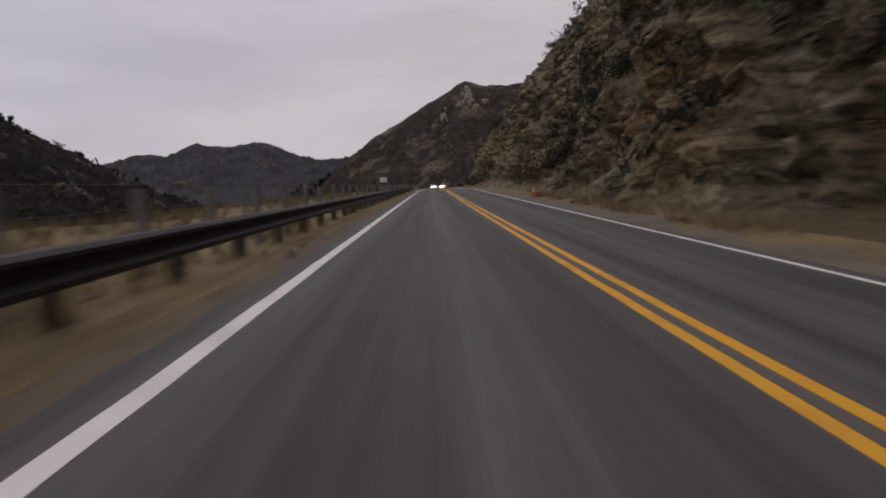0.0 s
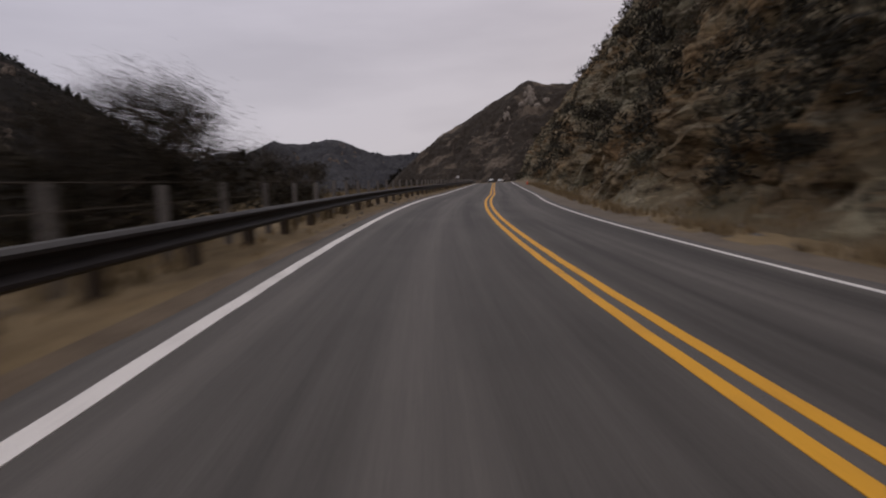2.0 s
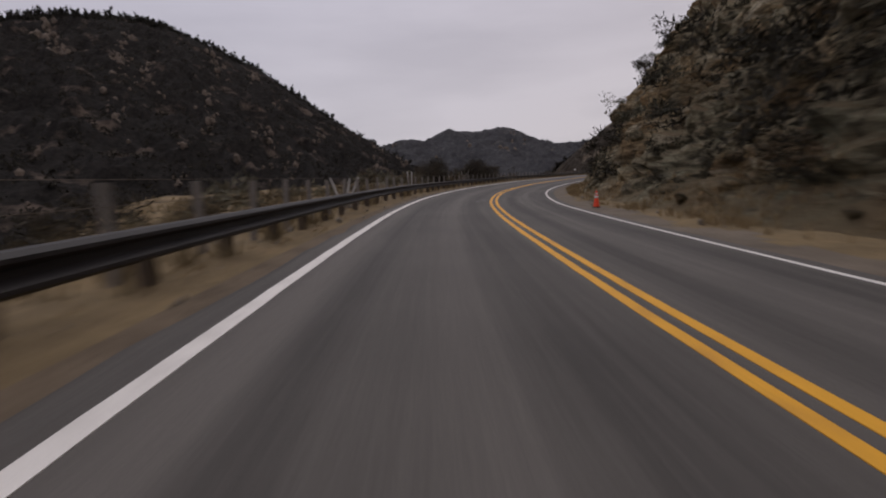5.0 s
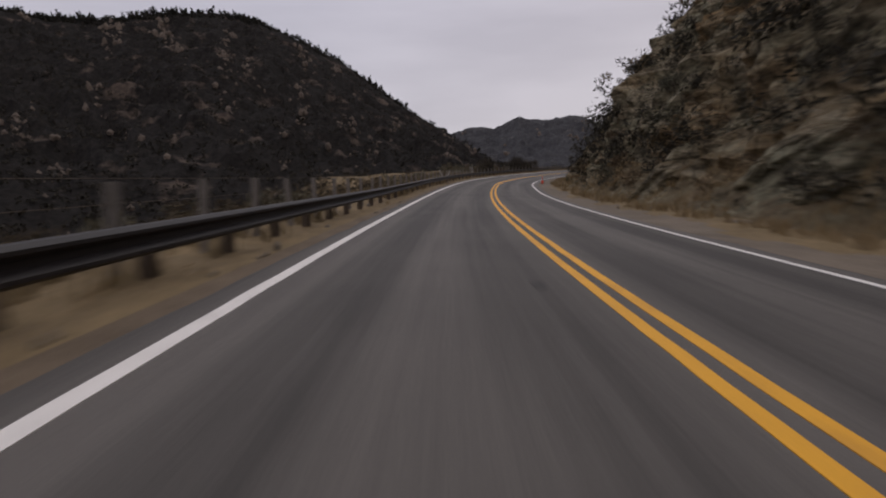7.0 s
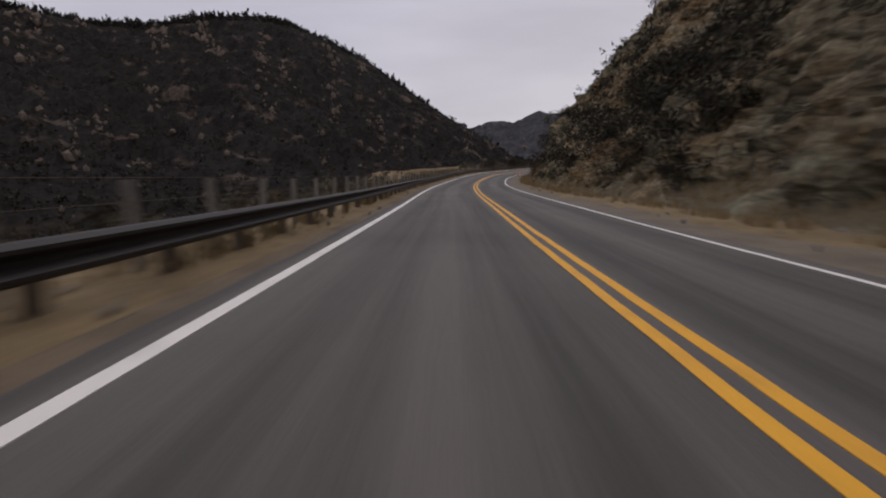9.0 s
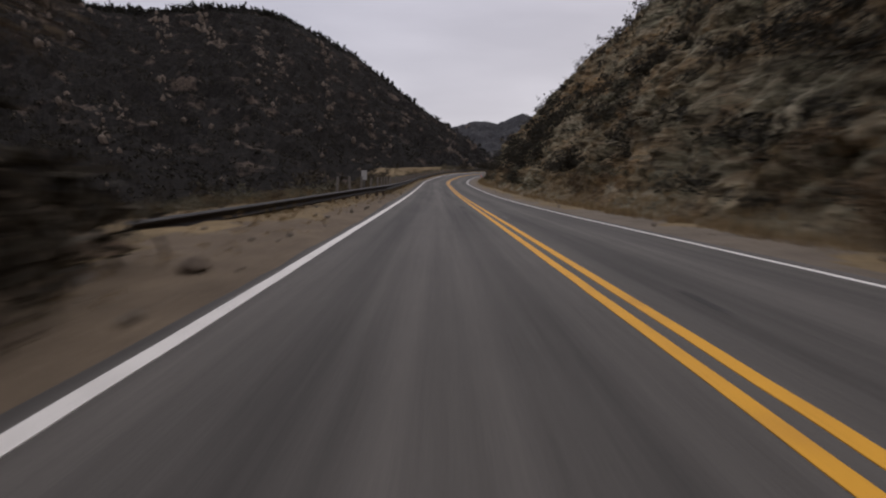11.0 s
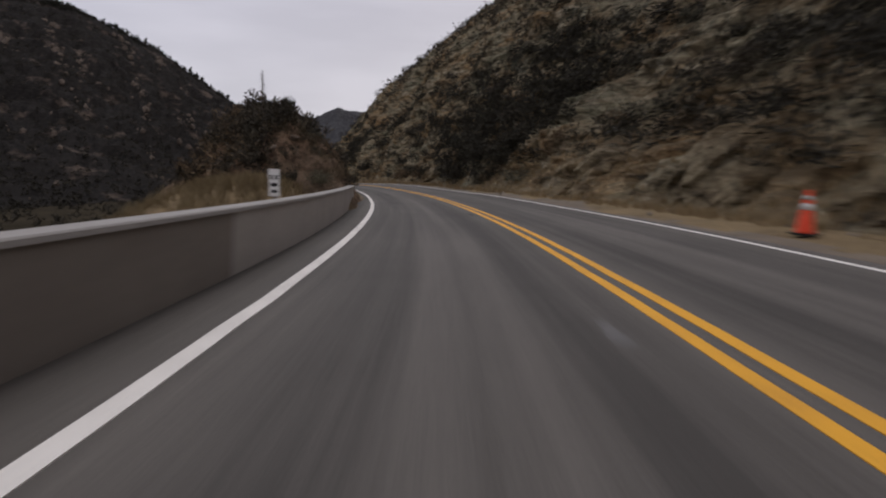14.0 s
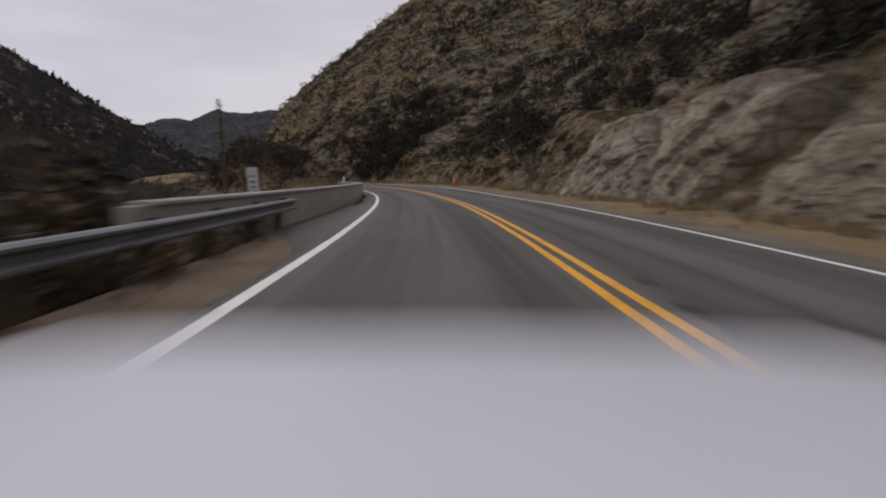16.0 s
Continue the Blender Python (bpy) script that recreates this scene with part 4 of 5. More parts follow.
scatter("bank_brush", [q[0] for q in dark_], [q[1] for q in dark_], LEAF, "dark tangled brush over the earth bank", leaves=26, leaf=0.095)
scatter("bank_weeds", [q[0] for q in bank_rest[nb:]], [q[1] * 0.6 for q in bank_rest[nb:]], LEAF_DRY, "dry brown weeds over the earth bank", leaves=22, leaf=0.09)
for s, a, size in ((258, 9.2, 2.2), (260.5, 8.0, 1.9), (262, 9.8, 2.0), (264, 7.6, 1.7), (256, 8.0, 2.0), (265.5, 8.8, 1.5), (254, 9.5, 2.2)):
    shrub(int(rnd.choice([0, 1, 3, 5])), on_spur(s, -a), size, "dark green bush on top of the earth bank", "shrubs on the earth bank")
for _ in range(16):
    shrub(int(rnd.choice([4, 7, 2, 0])), on_spur(rnd.uniform(257, 270), -rnd.uniform(5.3, 8.2)), rnd.uniform(0.5, 1.1), "low green and dry brush on the earth bank", "shrubs on the earth bank")
for _ in range(80):
    s, a = rnd.uniform(224, 266), rnd.uniform(4.6, 8.5)
    ob = new("boulder", BROWN_STONES[int(rnd.integers(0, 6))])
    size = rnd.uniform(0.25, 0.7)
    ob.matrix_world = Matrix.Translation(on_spur(s, -a)) @ pose(0, 0, 0, rnd.uniform(-30, 30), rnd.uniform(-30, 30), rnd.uniform(0, 360)) @ Matrix.Diagonal((size * 1.2, size * rnd.uniform(0.6, 1.0), size * rnd.uniform(0.6, 1), 1))
    tagged(ob, "brown boulder lodged in the earth bank", "boulder", "boulders by the road")
pl, sz_ = [], []
for _ in range(420):
    s, a = rnd.uniform(12, 205), rnd.uniform(6.6, 12)
    if fbm((s, a, 77), 6, 3) > -0.05:
        pl.append(left_ground(s, a)), sz_.append(rnd.uniform(0.5, 1.25))
for _ in range(170):
    s = rnd.uniform(186, 215)
    a = 5.4 + 0.115 * max(0.0, s - 192) + 4 * rnd.uniform(0, 1)
    pl.append(left_ground(s, a)), sz_.append(rnd.uniform(0.3, 0.7))
for _ in range(75):
    pl.append(left_ground(rnd.uniform(38, 50), rnd.uniform(7.2, 16))), sz_.append(rnd.uniform(1.0, 2.0))
scatter("verge_sage", pl[::2], sz_[::2], LEAF_SAGE, "pale sage and weeds behind the fence", leaves=26, leaf=0.085)
scatter("verge_brush", pl[1::2], sz_[1::2], LEAF_DRY, "dry brown weeds behind the fence", leaves=26, leaf=0.085)

# weeds and gravel along both shoulders
pl = [left_ground(rnd.uniform(-25, 216), 4.35 + 2.2 * rnd.uniform(0, 1) ** 0.8) for _ in range(620)]
pl += [left_ground(rnd.uniform(190, 222), 4.6 + 3.5 * rnd.uniform(0, 1)) for _ in range(160)]
scatter("shoulder_weeds", pl, rnd.uniform(0.08, 0.28, len(pl)), GRASS, "dry weeds on the dirt under the guard rail", leaves=11, lumps=3, leaf=0.12, category="weeds")
gravel = [(left_ground(rnd.uniform(-20, 224), 4.2 + 2.4 * rnd.uniform(0, 1) ** 1.3), 0.02 + 0.09 * rnd.uniform(0, 1) ** 3) for _ in range(520)]
for _ in range(430):
    s = rnd.uniform(-25, S_END)
    gravel.append((road(s, rnd.uniform(4.75, float(right_toe(s)) + 0.5), 0.03), 0.02 + 0.10 * rnd.uniform(0, 1) ** 3))
outcrops("gravel", gravel, STONE, "loose pale stones scattered along the dirt shoulders")

# ---- guard rails ----
W = [(0.0, 0.33), (0.035, 0.32), (0.08, 0.285), (0.08, 0.25), (0.0, 0.195), (0.0, 0.135), (0.08, 0.08), (0.08, 0.045), (0.035, 0.01), (0.0, 0.0)]


def beam_section(u, bottom, k=1.0):
    front = [(u + a * k, bottom + b * k) for a, b in W]
    return front + [(a - 0.006, b) for a, b in front[::-1]]


def guard_rail(s0, s1, u, bottom, steel, flare, spacing, label, post=WOOD, lift=None, k=1.0):
    e = new("guard_rail")
    child("beam", sweep("beam", s0, s1, 0.5, beam_section(u, bottom, k), steel, flare, lift=lift), e, "W-shaped steel beam")
    pm = data("post", box(0.15, 0.2, bottom + 0.31 * k + 0.6, 0.012, -0.6), post)
    bmh = data("block", box(0.13, 0.15, 0.30, 0.01), post)
    for s in np.arange(s0 + 0.6, s1 - 0.3, spacing):
        off = float(flare(np.array([s]))[0]) if flare else 0.0
        up = float(lift(np.array([s]))[0]) if lift else 0.0
        m = Matrix.Translation(road(s, u + off - 0.27, up - 0.03)) @ pose(0, 0, 0, rnd.uniform(-2, 2), rnd.uniform(-2, 2), turn_at(s) + rnd.uniform(-4, 4))
        child("post", pm, e, at=m)
        child("block", bmh, e, at=Matrix.Translation(road(s, u + off - 0.10, up + bottom - 0.01)) @ pose(0, 0, 0, 0, 0, turn_at(s)))
    return tagged(e, label, "guard rail")


RAIL_END = 215.5
flare1 = lambda s: -0.115 * np.maximum(s - 192, 0)
drop1 = lambda s: -0.019 * np.maximum(s - 192, 0)
guard_rail(-82, RAIL_END, -4.82, 0.305, STEEL, flare1, 2.2, "dark weathered steel guard rail on wooden posts", WOOD, drop1)
guard_rail(S_END - 13, S_END + 40, -4.95, 0.36, GALV, None, 2.0, "galvanised steel guard rail joining the concrete parapet", WOOD, None, 0.8)

# tall posts with wires behind the first rail
fence = new("fence")
pm = data("post", box(0.11, 0.11, 1.50, 0.015, -0.4), GREY_WOOD)
for s in np.arange(-110, RAIL_END - 14, 2.2):
    off = float(flare1(np.array([s]))[0])
    child("post", pm, fence, at=Matrix.Translation(road(s, -5.45 + off, -0.05 + rnd.uniform(-0.03, 0.03))) @ pose(0, 0, 0, rnd.uniform(-3, 3), rnd.uniform(-3, 3), turn_at(s) + rnd.uniform(-8, 8)))
for hgt in (0.80, 1.08):
    r = 0.004
    child("wire", sweep("wire", -110, RAIL_END - 15, 1.0, [(-5.37 - r, hgt), (-5.37, hgt + r), (-5.37 + r, hgt), (-5.37, hgt - r)], WOOD, flare1), fence, "thin rusty wire")
tagged(fence, "weathered wooden post and wire fence behind the guard rail", "fence")

# pale stakes by the fence
STAKE_PAINT = simple("weathered_white_paint", (0.30, 0.29, 0.275), (0.47, 0.46, 0.44), 6, 0.8)


def stake(s, u, height, lean, label):
    ob = new("stake", data("stake", box(0.09, 0.07, height + 0.4, 0.01, -0.4), STAKE_PAINT if "painted" in label else GREY_WOOD))
    ob.matrix_world = Matrix.Translation(road(s, u, left_z(s, u))) @ pose(0, 0, 0, rnd.uniform(-4, 4), lean, turn_at(s))
    return tagged(ob, label, "stake", "stakes beside the fence")


for s, u, hgt, lean in ((63.0, -5.9, 1.4, 1), (63.7, -5.95, 1.4, -2), (78.0, -6.1, 1.2, 24), (78.3, -6.3, 1.2, -20), (78.9, -6.0, 1.1, 12)):
    stake(s, u, hgt, lean, "white painted wooden stake beside the fence")
for s, u, hgt, lean in ((41.0, -6.0, 1.6, 14), (41.4, -6.1, 1.5, -8), (42.0, -6.0, 1.4, 16)):
    stake(s, u, hgt, lean, "weathered pale stake leaning by the fence")

# ---- concrete parapet ----
wall = new("parapet")
W0, W1 = 266.2, S_END - 6.7
flare2 = lambda s: -0.036 * np.maximum(s - 301, 0)
FACE = [(-4.50, -0.3), (-4.46, 0.0), (-4.40, 0.745), (-4.66, 0.745), (-4.66, -0.3)]
for s0, s1, mat, label in ((W0, 285.0, CONCRETE, "smooth grey concrete panel"), (285.0, 289.5, CONCRETE_DARK, "dark stained concrete panel"),
                           (289.5, 308.5, CONCRETE, "smooth grey concrete panel"), (308.5, W1, CONCRETE_WORN, "weathered grey concrete panel")):
    child("wall_panel", sweep("wall_panel", s0 + 0.006, s1 - 0.006, (s1 - s0 - 0.012) / 40, FACE, mat, flare2), wall, label)
child("cap", sweep("cap", W0 - 0.02, W1 + 0.02, 0.5, [(-4.365, 0.745), (-4.365, 0.785), (-4.38, 0.80), (-4.68, 0.80), (-4.695, 0.785), (-4.695, 0.745)], CONCRETE_CAP, flare2), wall, "pale worn concrete coping")
tagged(wall, "low cast concrete parapet with a pale coping", "parapet")


# ---- signs ----
def sign(s, u, height, w, h, front, bars, label, yaw=0.0):
    e = new("sign")
    e.matrix_world = Matrix.Translation(road(s, u, -0.05)) @ pose(0, 0, 0, 0, rnd.uniform(-1.5, 1.5), turn_at(s) + yaw)
    part("post", box(0.06, 0.04, height + 0.25, 0.006, -0.25), GALV, e, "thin steel post")
    part("plate", box(w, 0.012, h, 0.004, height - h), front, e, "flat sign plate", at=pose(0, -0.03, 0))
    for x, z, bw, bh in bars:
        part("lettering", box(bw, 0.004, bh, 0, z), BLACK, e, at=pose(x, -0.040, 0))
    return tagged(e, label, "road sign")


TEXT = [(-0.05, 0.97, 0.05, 0.09), (0.05, 0.97, 0.05, 0.09), (0.0, 0.83, 0.14, 0.07), (0.0, 0.70, 0.12, 0.06)]
sign(195.5, -5.75, 1.45, 0.30, 0.50, PLATE, [], "plain grey sign back on a thin post behind the guard rail")
sign(280, -5.2, 1.38, 0.22, 0.55, SIGN_WHITE, [(x, z + 0.2, w, h) for x, z, w, h in TEXT], "small white milepost sign with dark figures")
sign(S_END - 14.7, -6.3, 1.42, 0.28, 0.62, PLATE, [(x, z + 0.2, w * 0.8, h * 0.7) for x, z, w, h in TEXT], "grey metal sign with dark figures standing behind the parapet")
sign(-36, -5.0, 1.55, 0.45, 0.30, SIGN_WHITE, [], "small white sign on a post behind the guard rail")


# ---- traffic cones ----
def cone(s, u, size):
    e = new("traffic_cone")
    e.matrix_world = Matrix.Translation(road(s, u, 0.045)) @ pose(0, 0, 0, 0, 0, rnd.uniform(0, 90)) @ Matrix.Diagonal((size * 0.95, size * 0.95, size, 1))
    part("base", box(0.36, 0.36, 0.035, 0.012), RUBBER, e, "black rubber base")
    prof = [(0.15, 0.035), (0.135, 0.06), (0.035, 0.70), (0.028, 0.71)]
    child("body", mesh_of("body", *lathe(prof, 28), ORANGE, True), e, "bright orange cone")
    for z0, z1 in ((0.40, 0.50), (0.56, 0.62)):
        rad = lambda z: 0.135 - (z - 0.06) / 0.64 * 0.1 + 0.002
        child("band", mesh_of("band", *lathe([(rad(z0), z0), (rad(z1), z1)], 28), REFLECT, True), e, "white reflective band")
    return tagged(e, "orange traffic cone with white bands on the dirt verge", "traffic cone", "cones along the verge")


cone(-36, 4.7, 0.95)
cone(76.5, 4.3, 1.0)
cone(281, 5.4, 1.25)


# ---- pale slabs and ledges at the foot of the face ----
def slab(base, top, height, seed, lean=0.5, out=0.8, mat=PALE, label="pale cream bedrock slab tilting out of the slope"):
    """A slab of bedrock standing out of the face: its foot runs from base[0] to base[1] along the road, its head from top[0] to top[1]."""
    na, nb = 46, 30
    toe = float(right_toe((base[0] + base[1]) / 2))
    front, rear = np.zeros((na, nb, 3)), np.zeros((na, nb, 3))
    for i in range(na):
        for j in range(nb):
            a, b = i / (na - 1), j / (nb - 1)
            s = (1 - b) * ((1 - a) * base[0] + a * base[1]) + b * ((1 - a) * top[0] + a * top[1])
            z = -0.25 + b * (height + 0.25) * (0.9 + 0.12 * noise.cell(Vector((a * 5 + seed, seed, 0.5))))
            s += 0.3 * fbm((a * 4, b * 4, seed), 1.0, 3)
            rim = min(1, 14 * min(a, 1 - a)) * min(1, 10 * (1 - b))
            u = toe + 0.5 + lean * z - out * rim ** 0.35
            # flat facets broken along a slanting set of joints
            p, q = s * 0.6 - z * 0.8 + 0.4 * fbm((s, z, seed + 3), 1.5, 3), z * 0.6 + s * 0.8 + 0.4 * fbm((s, z, seed + 5), 1.5, 3)
            u -= 0.26 * (noise.cell(Vector((p / 0.9, q / 2.6, seed))) - 0.5) + 0.10 * (noise.cell(Vector((p / 0.35, q / 0.9, seed + 2))) - 0.5)
            u -= 0.16 * fbm((s, z, seed), 1.4, 5)
            front[i, j] = road(s, u, z)
            rear[i, j] = road(s, u + 1.8 + 0.4 * z, z - 0.2)
    bm = bmesh.new()
    f = [[bm.verts.new(front[i, j]) for j in range(nb)] for i in range(na)]
    r = [[bm.verts.new(rear[i, j]) for j in range(nb)] for i in range(na)]
    for g, sgn in ((f, 1), (r, -1)):
        for i in range(na - 1):
            for j in range(nb - 1):
                q = [g[i][j], g[i + 1][j], g[i + 1][j + 1], g[i][j + 1]]
                bm.faces.new(q[::sgn])
    for i in range(na - 1):
        bm.faces.new([f[i][0], r[i][0], r[i + 1][0], f[i + 1][0]])
        bm.faces.new([f[i][-1], f[i + 1][-1], r[i + 1][-1], r[i][-1]])
    for j in range(nb - 1):
        bm.faces.new([f[0][j], f[0][j + 1], r[0][j + 1], r[0][j]])
        bm.faces.new([f[-1][j], r[-1][j], r[-1][j + 1], f[-1][j + 1]])
    bmesh.ops.recalc_face_normals(bm, faces=bm.faces[:])
    return tagged(new("rock_slab", data("rock_slab", bm, mat)), label, "rock", "bedrock slabs at the foot of the face")


slab((313.2, 316.2), (309.8, 318.2), 4.9, 1.5, 0.55, 0.9)
slab((317.4, 331.0), (319.8, 332.0), 2.7, 2.5, 0.62, 0.7)
slab((302.6, 309.8), (303.4, 308.6), 4.6, 3.5, 0.50, 0.8, PALE, "pale grey jointed bedrock slab standing out of the slope")
slab((309.0, 312.4), (308.4, 310.0), 3.0, 4.5, 0.55, 0.6, PALE, "pale grey jointed bedrock slab standing out of the slope")
for s0, s1, hgt, seed, lean in ((294.8, 302.2, 5.4, 5.5, 0.45), (279, 283, 2.6, 6.5, 0.6), (271, 275.5, 3.4, 7.5, 0.6), (262, 265, 2.6, 8.5, 0.6)):
    slab((s0, s1), (s0 + 0.8, s1 - 0.2), hgt, seed, lean, 0.6, OCHRE, "ochre weathered bedrock ledge at the foot of the slope")
for s0, s1, hgt, seed, lean in ((222, 227, 2.6, 9.5, 0.75), (204, 208, 2.0, 10.5, 0.8), (118, 123, 3.2, 11.5, 0.75), (108, 111, 2.2, 12.5, 0.7), (52, 57, 3.0, 15.5, 0.6),
                                (8, 12.5, 3.0, 13.5, 0.5), (-6, -2, 3.2, 14.5, 0.5), (-30, -24, 3.6, 16.5, 0.5)):
    slab((s0, s1), (s0 + 1.8, s1 + 1.8), hgt, seed, lean, 0.5, ROCK, "weathered grey-brown bedrock slab tilting out of the slope")


# ---- yuccas ----
def yucca(at, height, label):
    e = new("yucca")
    e.matrix_world = Matrix.Translation(at) @ pose(0, 0, 0, rnd.uniform(-4, 4), rnd.uniform(-4, 4), 0)
    child("stalk", mesh_of("stalk", *lathe([(0.05, -0.1), (0.04, height * 0.5), (0.025, height * 0.8), (0.008, height)], 8), BARK, True), e, "dry woody flower stalk")
    v = []
    for _ in range(190):
        z = height * (0.5 + 0.5 * rnd.uniform(0, 1))
        w = 0.34 * (height - z) / height * 1.6 + 0.10
        a = rnd.uniform(0, 2 * math.pi)
        o = np.array([math.cos(a), math.sin(a), 0.55])
        t = np.array([-math.sin(a), math.cos(a), 0])
        p0 = np.array([0, 0, z])
        p1 = p0 + o * w * rnd.uniform(0.4, 1.0)
        v += [p0 - t * 0.006, p0 + t * 0.006, p1 + t * 0.016, p1 + o * 0.04 - t * 0.016]
    child("plume", quads("plume", np.array(v), LEAF_DRY), e, "dry branching seed heads")
    v = []
    for _ in range(120):
        a, el = rnd.uniform(0, 2 * math.pi), rnd.uniform(0.05, 1.3)
        o = np.array([math.cos(a) * math.cos(el), math.sin(a) * math.cos(el), math.sin(el)])
        t = np.array([-math.sin(a), math.cos(a), 0]) * 0.02
        v += [-t, t, o * 0.35 + t, o * 0.62]
    child("rosette", quads("rosette", np.array(v), LEAF_SAGE), e, "spiky grey-green rosette")
    return tagged(e, label, "yucca")


yucca(on_spur(262.5, -8.6), 4.4, "dead yucca stalk standing on top of the earth bank")
yucca(road(S_END - 18.5, -8.2, 0.2), 3.4, "tall dry yucca stalk behind the parapet")
for s, z, hgt in ((55, 11.0, 3.0), (150, 30, 3.2), (205, 26, 3.0), (243, 13, 2.6), (120, 24, 3.0)):
    yucca(on_slope(s, z), hgt, "dead yucca stalk standing on the rock slope")


# ---- trees ----
def limb(verts, faces, a, b, ra, rb):
    d = (b - a) / (np.linalg.norm(b - a) + 1e-9)
    x = np.cross(d, [0.3, 0.5, 0.8])
    x /= np.linalg.norm(x)
    y = np.cross(d, x)
    o = len(verts)
    for c, r in ((a, ra), (b, rb)):
        for k in range(5):
            t = 2 * math.pi * k / 5
            verts.append(c + r * (math.cos(t) * x + math.sin(t) * y))
    for k in range(5):
        faces.append((o + k, o + (k + 1) % 5, o + 5 + (k + 1) % 5, o + 5 + k))


def tree(at, height, leafy, mat, label, spread=0.55, leaf=0.05):
    e = new("tree")
    e.matrix_world = Matrix.Translation(at)
    trunk, tf, tw, wf, tips = [], [], [], [], []

    def grow(a, d, length, r, depth):
        b = a + d * length
        limb(*((trunk, tf) if depth < 2 else (tw, wf)), a, b, r, r * 0.68)
        if depth >= 5:
            tips.append(b)
            return
        for _ in range(3 if depth < 4 else 2):
            nd = d + rnd.normal(0, spread, 3) + [0, 0, 0.12]
            nd /= np.linalg.norm(nd)
            grow(b, nd, length * rnd.uniform(0.6, 0.85), r * 0.62, depth + 1)

    for _ in range(2):
        d0 = np.array([rnd.normal(0, 0.25), rnd.normal(0, 0.25), 1.0])
        grow(np.array([0.0, 0.0, -0.2]), d0 / np.linalg.norm(d0), height * 0.27, 0.028 * height, 0)
    child("trunk", mesh_of("trunk", trunk, tf, BARK), e)
    tagged(child("branchwork", mesh_of("branchwork", tw, wf, BARK), e), "fine bare twigs", kind="stuff")
    if leafy:
        v = []
        for p in tips:
            for _ in range(leafy):
                c = p + rnd.normal(0, 0.06 * height, 3)
                a, b = rnd.normal(0, 1, 3), rnd.normal(0, 1, 3)
                a, b = a / np.linalg.norm(a) * leaf, b / np.linalg.norm(b) * leaf * 0.6
                v += [c - a, c + b, c + a, c - b]
        child("crown", quads("crown", np.array(v), mat), e, "sparse small leaves")
    return tagged(e, label, "tree", "small trees beside the road")


for s, a, hgt, leafy in ((13.5, 9.0, 2.8, 7), (18.6, 11.4, 2.6, 6)):
    tree(left_ground(s, a), hgt, leafy, LEAF, "small half-bare tree on the dry grass bank")
for s, a, hgt, leafy in ((32.6, 6.9, 3.5, 50), (34.6, 7.2, 2.9, 30), (24.2, 7.6, 3.0, 20), (50.6, 6.9, 3.4, 46), (51.8, 6.6, 2.9, 24)):
    tree(left_ground(s, a), hgt, leafy, LEAF, "small dark twiggy tree close behind the guard rail", 0.62, 0.022)
for s, a, size in ((32, 6.8, 2.0), (33.4, 7.2, 2.3), (34.8, 6.9, 1.9), (24.4, 7.4, 1.8), (50.4, 6.8, 1.9), (51.8, 6.5, 1.6)):
    shrub(int(rnd.choice([0, 1, 3, 5])), left_ground(s, a), size, "dark tangled bush close behind the guard rail", "bushes on the grass bank")
for s, a, size in ((50, 10.5, 1.6), (51.5, 11.5, 2.0), (53, 10.8, 1.3), (48, 13, 2.2)):
    boulder(s, -a, left_z(s, -a), size, "large pale sandstone boulder on the grass bank")
for s, a, size in ((14, 10.0, 1.9), (16, 13, 2.1), (10, 14, 2.2), (12, 16, 2.4), (33, 8.5, 1.5)):
    shrub(int(rnd.choice([0, 1, 3, 5])), left_ground(s, a), size, "dark round bush on the dry grass bank", "bushes on the grass bank")
for s, z, hgt in ((238, 6.5, 3.2), (243, 5.0, 3.0), (232, 8.0, 3.4), (226, 9.5, 3.0)):
    tree(on_slope(s, z), hgt, 3, LEAF, "small dark oak leaning out of the rock face")
for s, a, hgt in ((255, 9.5, 3.0), (259, 9.0, 2.8), (251, 10, 3.2), (246, 10.5, 3.0), (262, 12, 2.4)):
    tree(on_spur(s, -a), hgt, 2, LEAF, "half-bare tree on top of the earth bank", 0.7)

headwall = new("culvert_headwall")
headwall.matrix_world = Matrix.Translation(road(S_END - 19, -11.0, -3.9)) @ pose(0, 0, 0, 0, 0, turn_at(S_END - 19) + 12)
part("wall", box(1.5, 0.35, 4.0, 0.03), CONCRETE_CAP, headwall)
part("coping", box(1.62, 0.45, 0.12, 0.02, 4.0), CONCRETE, headwall, "pale concrete coping")
tagged(headwall, "pale concrete headwall standing in the gully below the parapet", "headwall")

# dead leaves gathered against the parapet's foot
pl = [road(rnd.uniform(299, 313), -4.44 + 0.2 * rnd.uniform(0, 1) ** 2, 0.004) for _ in range(80)]
scatter("leaf_litter", pl, rnd.uniform(0.03, 0.07, len(pl)), LEAF_DRY, "dry brown leaf litter gathered against the parapet", leaves=5, lumps=3, leaf=0.5, category="leaf litter")

# brush on the knoll behind the second rail
for k in range(56):
    s, a = rnd.uniform(324, 334), 6.6 + (2.0 if k < 26 else 7.0) * rnd.uniform(0, 1)
    shrub(int(rnd.choice([2, 6, 2, 6, 0, 5])), left_ground(s, a), rnd.uniform(1.3, 2.4), "brown tangled brush on the knoll behind the guard rail", "brush behind the second rail")
pl = [left_ground(rnd.uniform(323, 336), 5.0 + 1.3 * rnd.uniform(0, 1)) for _ in range(140)]
scatter("rail_weeds", pl, rnd.uniform(0.2, 0.5, len(pl)), LEAF_DRY, "dry brown weeds under the galvanised guard rail", leaves=26, leaf=0.11)


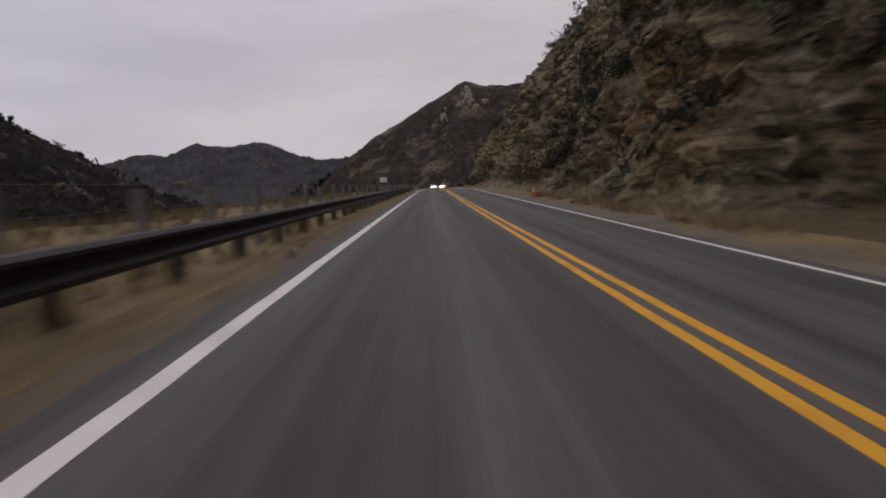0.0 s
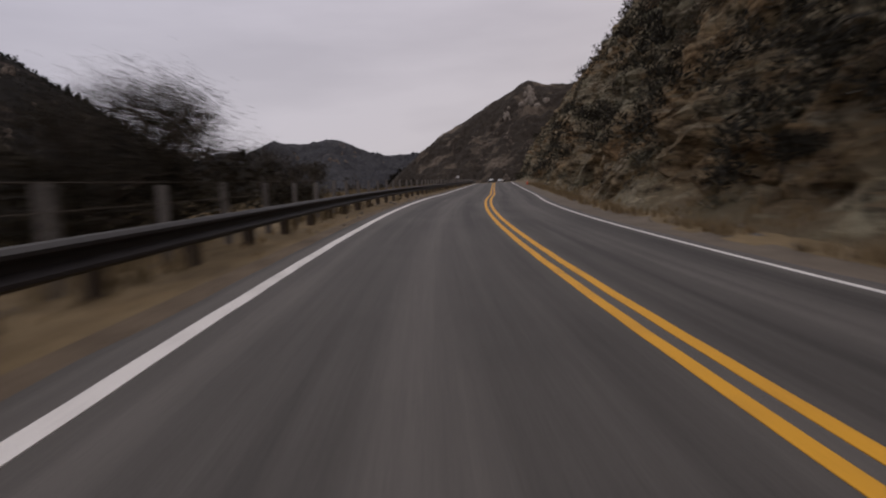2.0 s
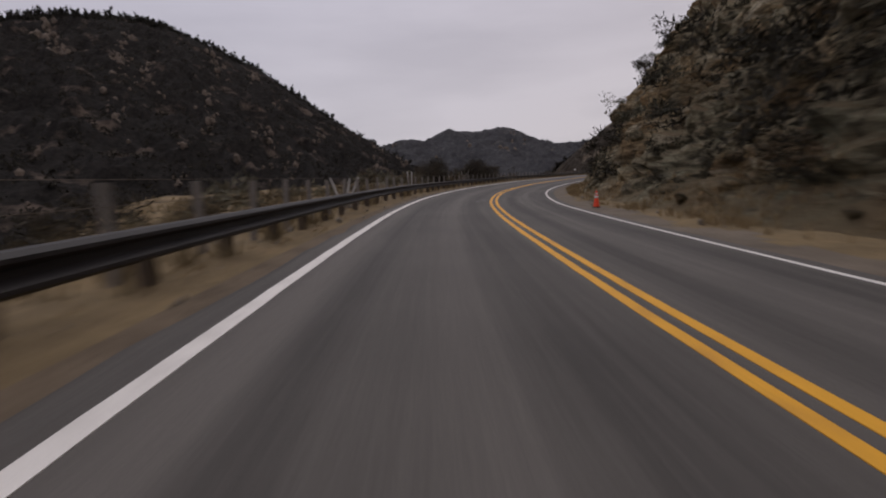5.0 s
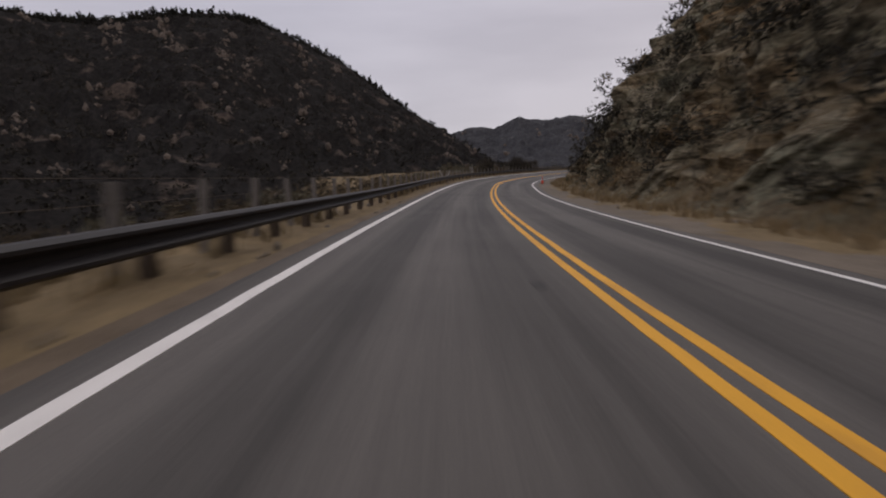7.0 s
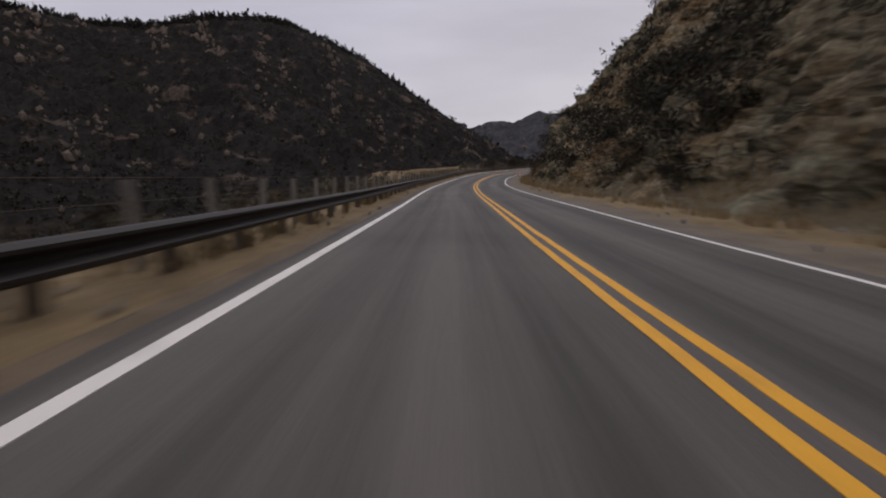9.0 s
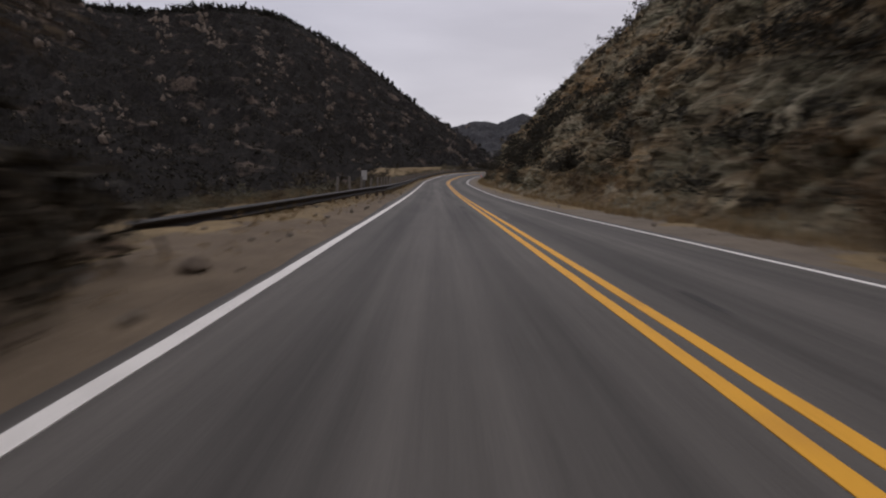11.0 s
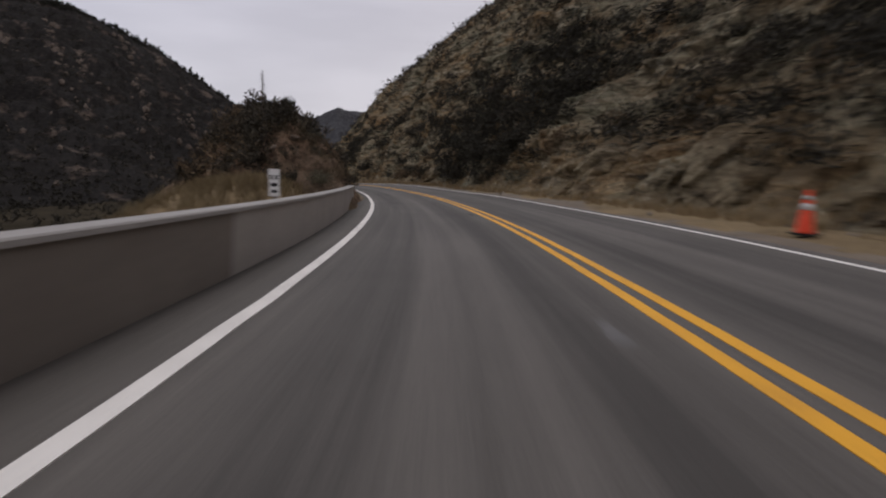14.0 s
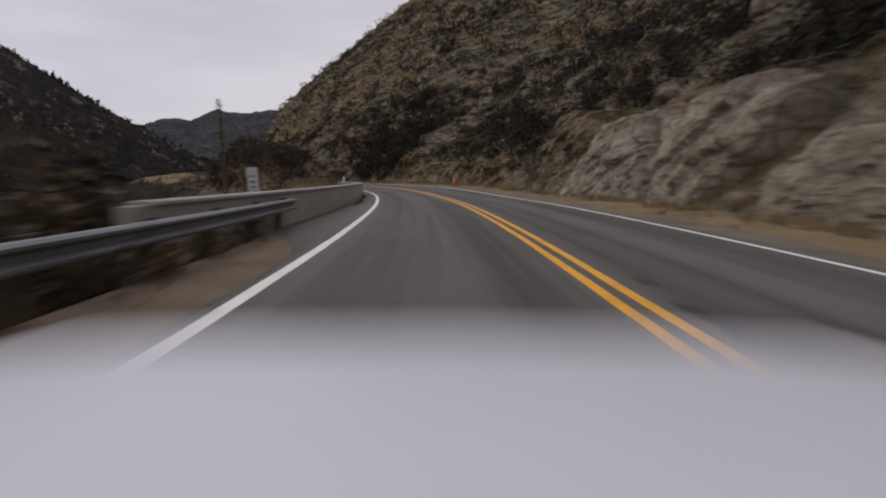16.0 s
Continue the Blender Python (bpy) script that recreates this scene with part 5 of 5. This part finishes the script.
# ---- cars ----
CAR_WHITE = simple("white_car_paint", (0.62, 0.62, 0.64), (0.70, 0.70, 0.72), 1.0, 0.35, 0.0, 0.0, 0.001)
CAR_DARK = simple("dark_grey_car_paint", (0.05, 0.05, 0.055), (0.07, 0.07, 0.075), 1.0, 0.3)
CAR_SILVER = simple("silver_car_paint", (0.30, 0.30, 0.31), (0.36, 0.36, 0.37), 1.0, 0.3, 0.4)


def glass_nodes(n, l, b):
    b.inputs["Base Color"].default_value = (0.02, 0.025, 0.03, 1)
    b.inputs["Roughness"].default_value, b.inputs["Specular IOR Level"].default_value = 0.05, 0.6


def lamp_nodes(n, l, b):
    b.inputs["Base Color"].default_value = (0.9, 0.88, 0.8, 1)
    b.inputs["Emission Color"].default_value = (1.0, 0.80, 0.50, 1)
    b.inputs["Emission Strength"].default_value = 500.0


TINT = material("dark_window_glass", glass_nodes, 0.05)
LAMP = material("lit_headlamp", lamp_nodes, 0.2)
TAIL = simple("red_lamp_plastic", (0.25, 0.01, 0.012), (0.35, 0.015, 0.018), 4, 0.25)
ALLOY = simple("alloy_rim", (0.30, 0.30, 0.31), (0.40, 0.40, 0.41), 6, 0.35, 0.8)

BODY = [(-2.32, 0.60, 0.40, 0.80), (-2.28, 0.74, 0.32, 0.885), (-2.2, 0.80, 0.27, 0.905), (-1.9, 0.855, 0.22, 0.915), (-1.35, 0.885, 0.20, 0.925), (-0.4, 0.90, 0.19, 0.93),
        (0.6, 0.90, 0.19, 0.93), (1.2, 0.885, 0.20, 0.90), (1.8, 0.86, 0.22, 0.83), (2.15, 0.79, 0.26, 0.74), (2.30, 0.68, 0.33, 0.66), (2.34, 0.55, 0.38, 0.60)]


def body_ring(y, w, z0, z1):
    mid = (z0 + z1) / 2
    half = [(0.0, z1 + 0.025), (w * 0.45, z1 + 0.02), (w * 0.8, z1 + 0.005), (w * 0.93, z1 - 0.03), (w * 0.985, z1 - 0.11), (w, mid), (w * 0.98, z0 + 0.1), (w * 0.9, z0), (w * 0.4, z0)]
    return [(x, y, z) for x, z in half] + [(0.0, y, z0)] + [(-x, y, z) for x, z in half[:0:-1]]


def loft(rings):
    m = len(rings[0])
    verts = [v for r in rings for v in r]
    faces = [(j * m + k, j * m + (k + 1) % m, (j + 1) * m + (k + 1) % m, (j + 1) * m + k) for j in range(len(rings) - 1) for k in range(m)]
    return verts, faces + [tuple(range(m))[::-1], tuple((len(rings) - 1) * m + k for k in range(m))]


def car(s, u, paint, label, lit):
    e = new("car")
    a, b = Vector(road(s + 1, u)), Vector(road(s - 1, u))
    fwd = (a - b).normalized()
    side = (Vector(road(s, u - 1)) - Vector(road(s, u + 1))).normalized()
    up = side.cross(fwd).normalized()
    side = fwd.cross(up)
    m = Matrix((side, fwd, up)).transposed().to_4x4()
    m.translation = Vector(road(s, u, 0.0))
    e.matrix_world = m
    vs, fs = loft([body_ring(*r) for r in BODY])
    bme = mesh_of("body", vs, fs, paint, True)
    child("body", bme, e)
    # cabin: glass all round under a painted roof
    base, top = [(-1.12, 0.74), (1.12, 0.76)], [(-0.42, 0.56), (0.32, 0.57)]
    ring = lambda y0, w0, y1, w1, z: [(-w0, y0, z), (w0, y0, z), (w1, y1, z), (-w1, y1, z)]
    lo, hi = ring(-1.12, 0.76, 1.12, 0.77, 0.93), ring(-0.42, 0.57, 0.32, 0.58, 1.38)
    child("glazing", mesh_of("glazing", lo + hi, [(k, (k + 1) % 4, 4 + (k + 1) % 4, 4 + k) for k in range(4)] + [(7, 6, 5, 4), (0, 1, 2, 3)][1:], TINT), e, "dark tinted windows")
    bm = box(1.18, 0.86, 0.06, 0.025, 1.37)
    part("roof", bm, paint, e, at=pose(0, -0.05, 0))
    for x0, y0, x1, y1 in ((0.77, -1.12, 0.58, -0.42), (-0.77, -1.12, -0.58, -0.42), (0.78, 1.12, 0.59, 0.32), (-0.78, 1.12, -0.59, 0.32)):
        va = [Vector((x0, y0, 0.92)), Vector((x1, y1, 1.39))]
        o = Vector((0.03, 0, 0)), Vector((0, 0.045, 0))
        vv = [p + sx * o[0] + sy * o[1] for p in va for sx, sy in ((-1, -1), (1, -1), (1, 1), (-1, 1))]
        child("pillar", mesh_of("pillar", vv, [(0, 1, 5, 4), (1, 2, 6, 5), (2, 3, 7, 6), (3, 0, 4, 7), (3, 2, 1, 0), (4, 5, 6, 7)], paint), e)
    tyre = mesh_of("tyre", *lathe([(0.20, -0.1), (0.30, -0.1), (0.325, -0.07), (0.325, 0.07), (0.30, 0.1), (0.20, 0.1)], 28), RUBBER, True)
    rim = mesh_of("rim", *lathe([(0.21, -0.06), (0.19, 0.085), (0.06, 0.06), (0.05, 0.09)], 20), ALLOY, True)
    for x in (-1, 1):
        for y in (-1.38, 1.42):
            w = child("wheel", tyre, e, "black tyre on an alloy rim", pose(x * 0.80, y, 0.325, 0, 90 * x, 0))
            child("rim", rim, w)
        bm = box(0.34, 0.10, 0.13, 0.03, 0.60)
        part("headlight", bm, LAMP if lit else REFLECT, e, "round-edged lit headlamp" if lit else "clear headlamp", at=pose(x * 0.55, 2.17, 0))
        bm = box(0.30, 0.08, 0.14, 0.03, 0.62)
        part("tail_light", bm, TAIL, e, "red tail lamp", at=pose(x * 0.58, -2.25, 0))
    part("grille", box(0.7, 0.06, 0.14, 0.02, 0.48), BLACK, e, "black grille", at=pose(0, 2.30, 0))
    return tagged(e, label, "car", "cars on the road")


car(-150, -1.75, CAR_DARK, "dark car with lit headlights driving on the road", True)
car(-178, -1.75, CAR_SILVER, "silver car with lit headlights farther along the road", True)
car(S_END + 1.47, -1.81, CAR_WHITE, "white saloon car with a broad plain boot lid", False)
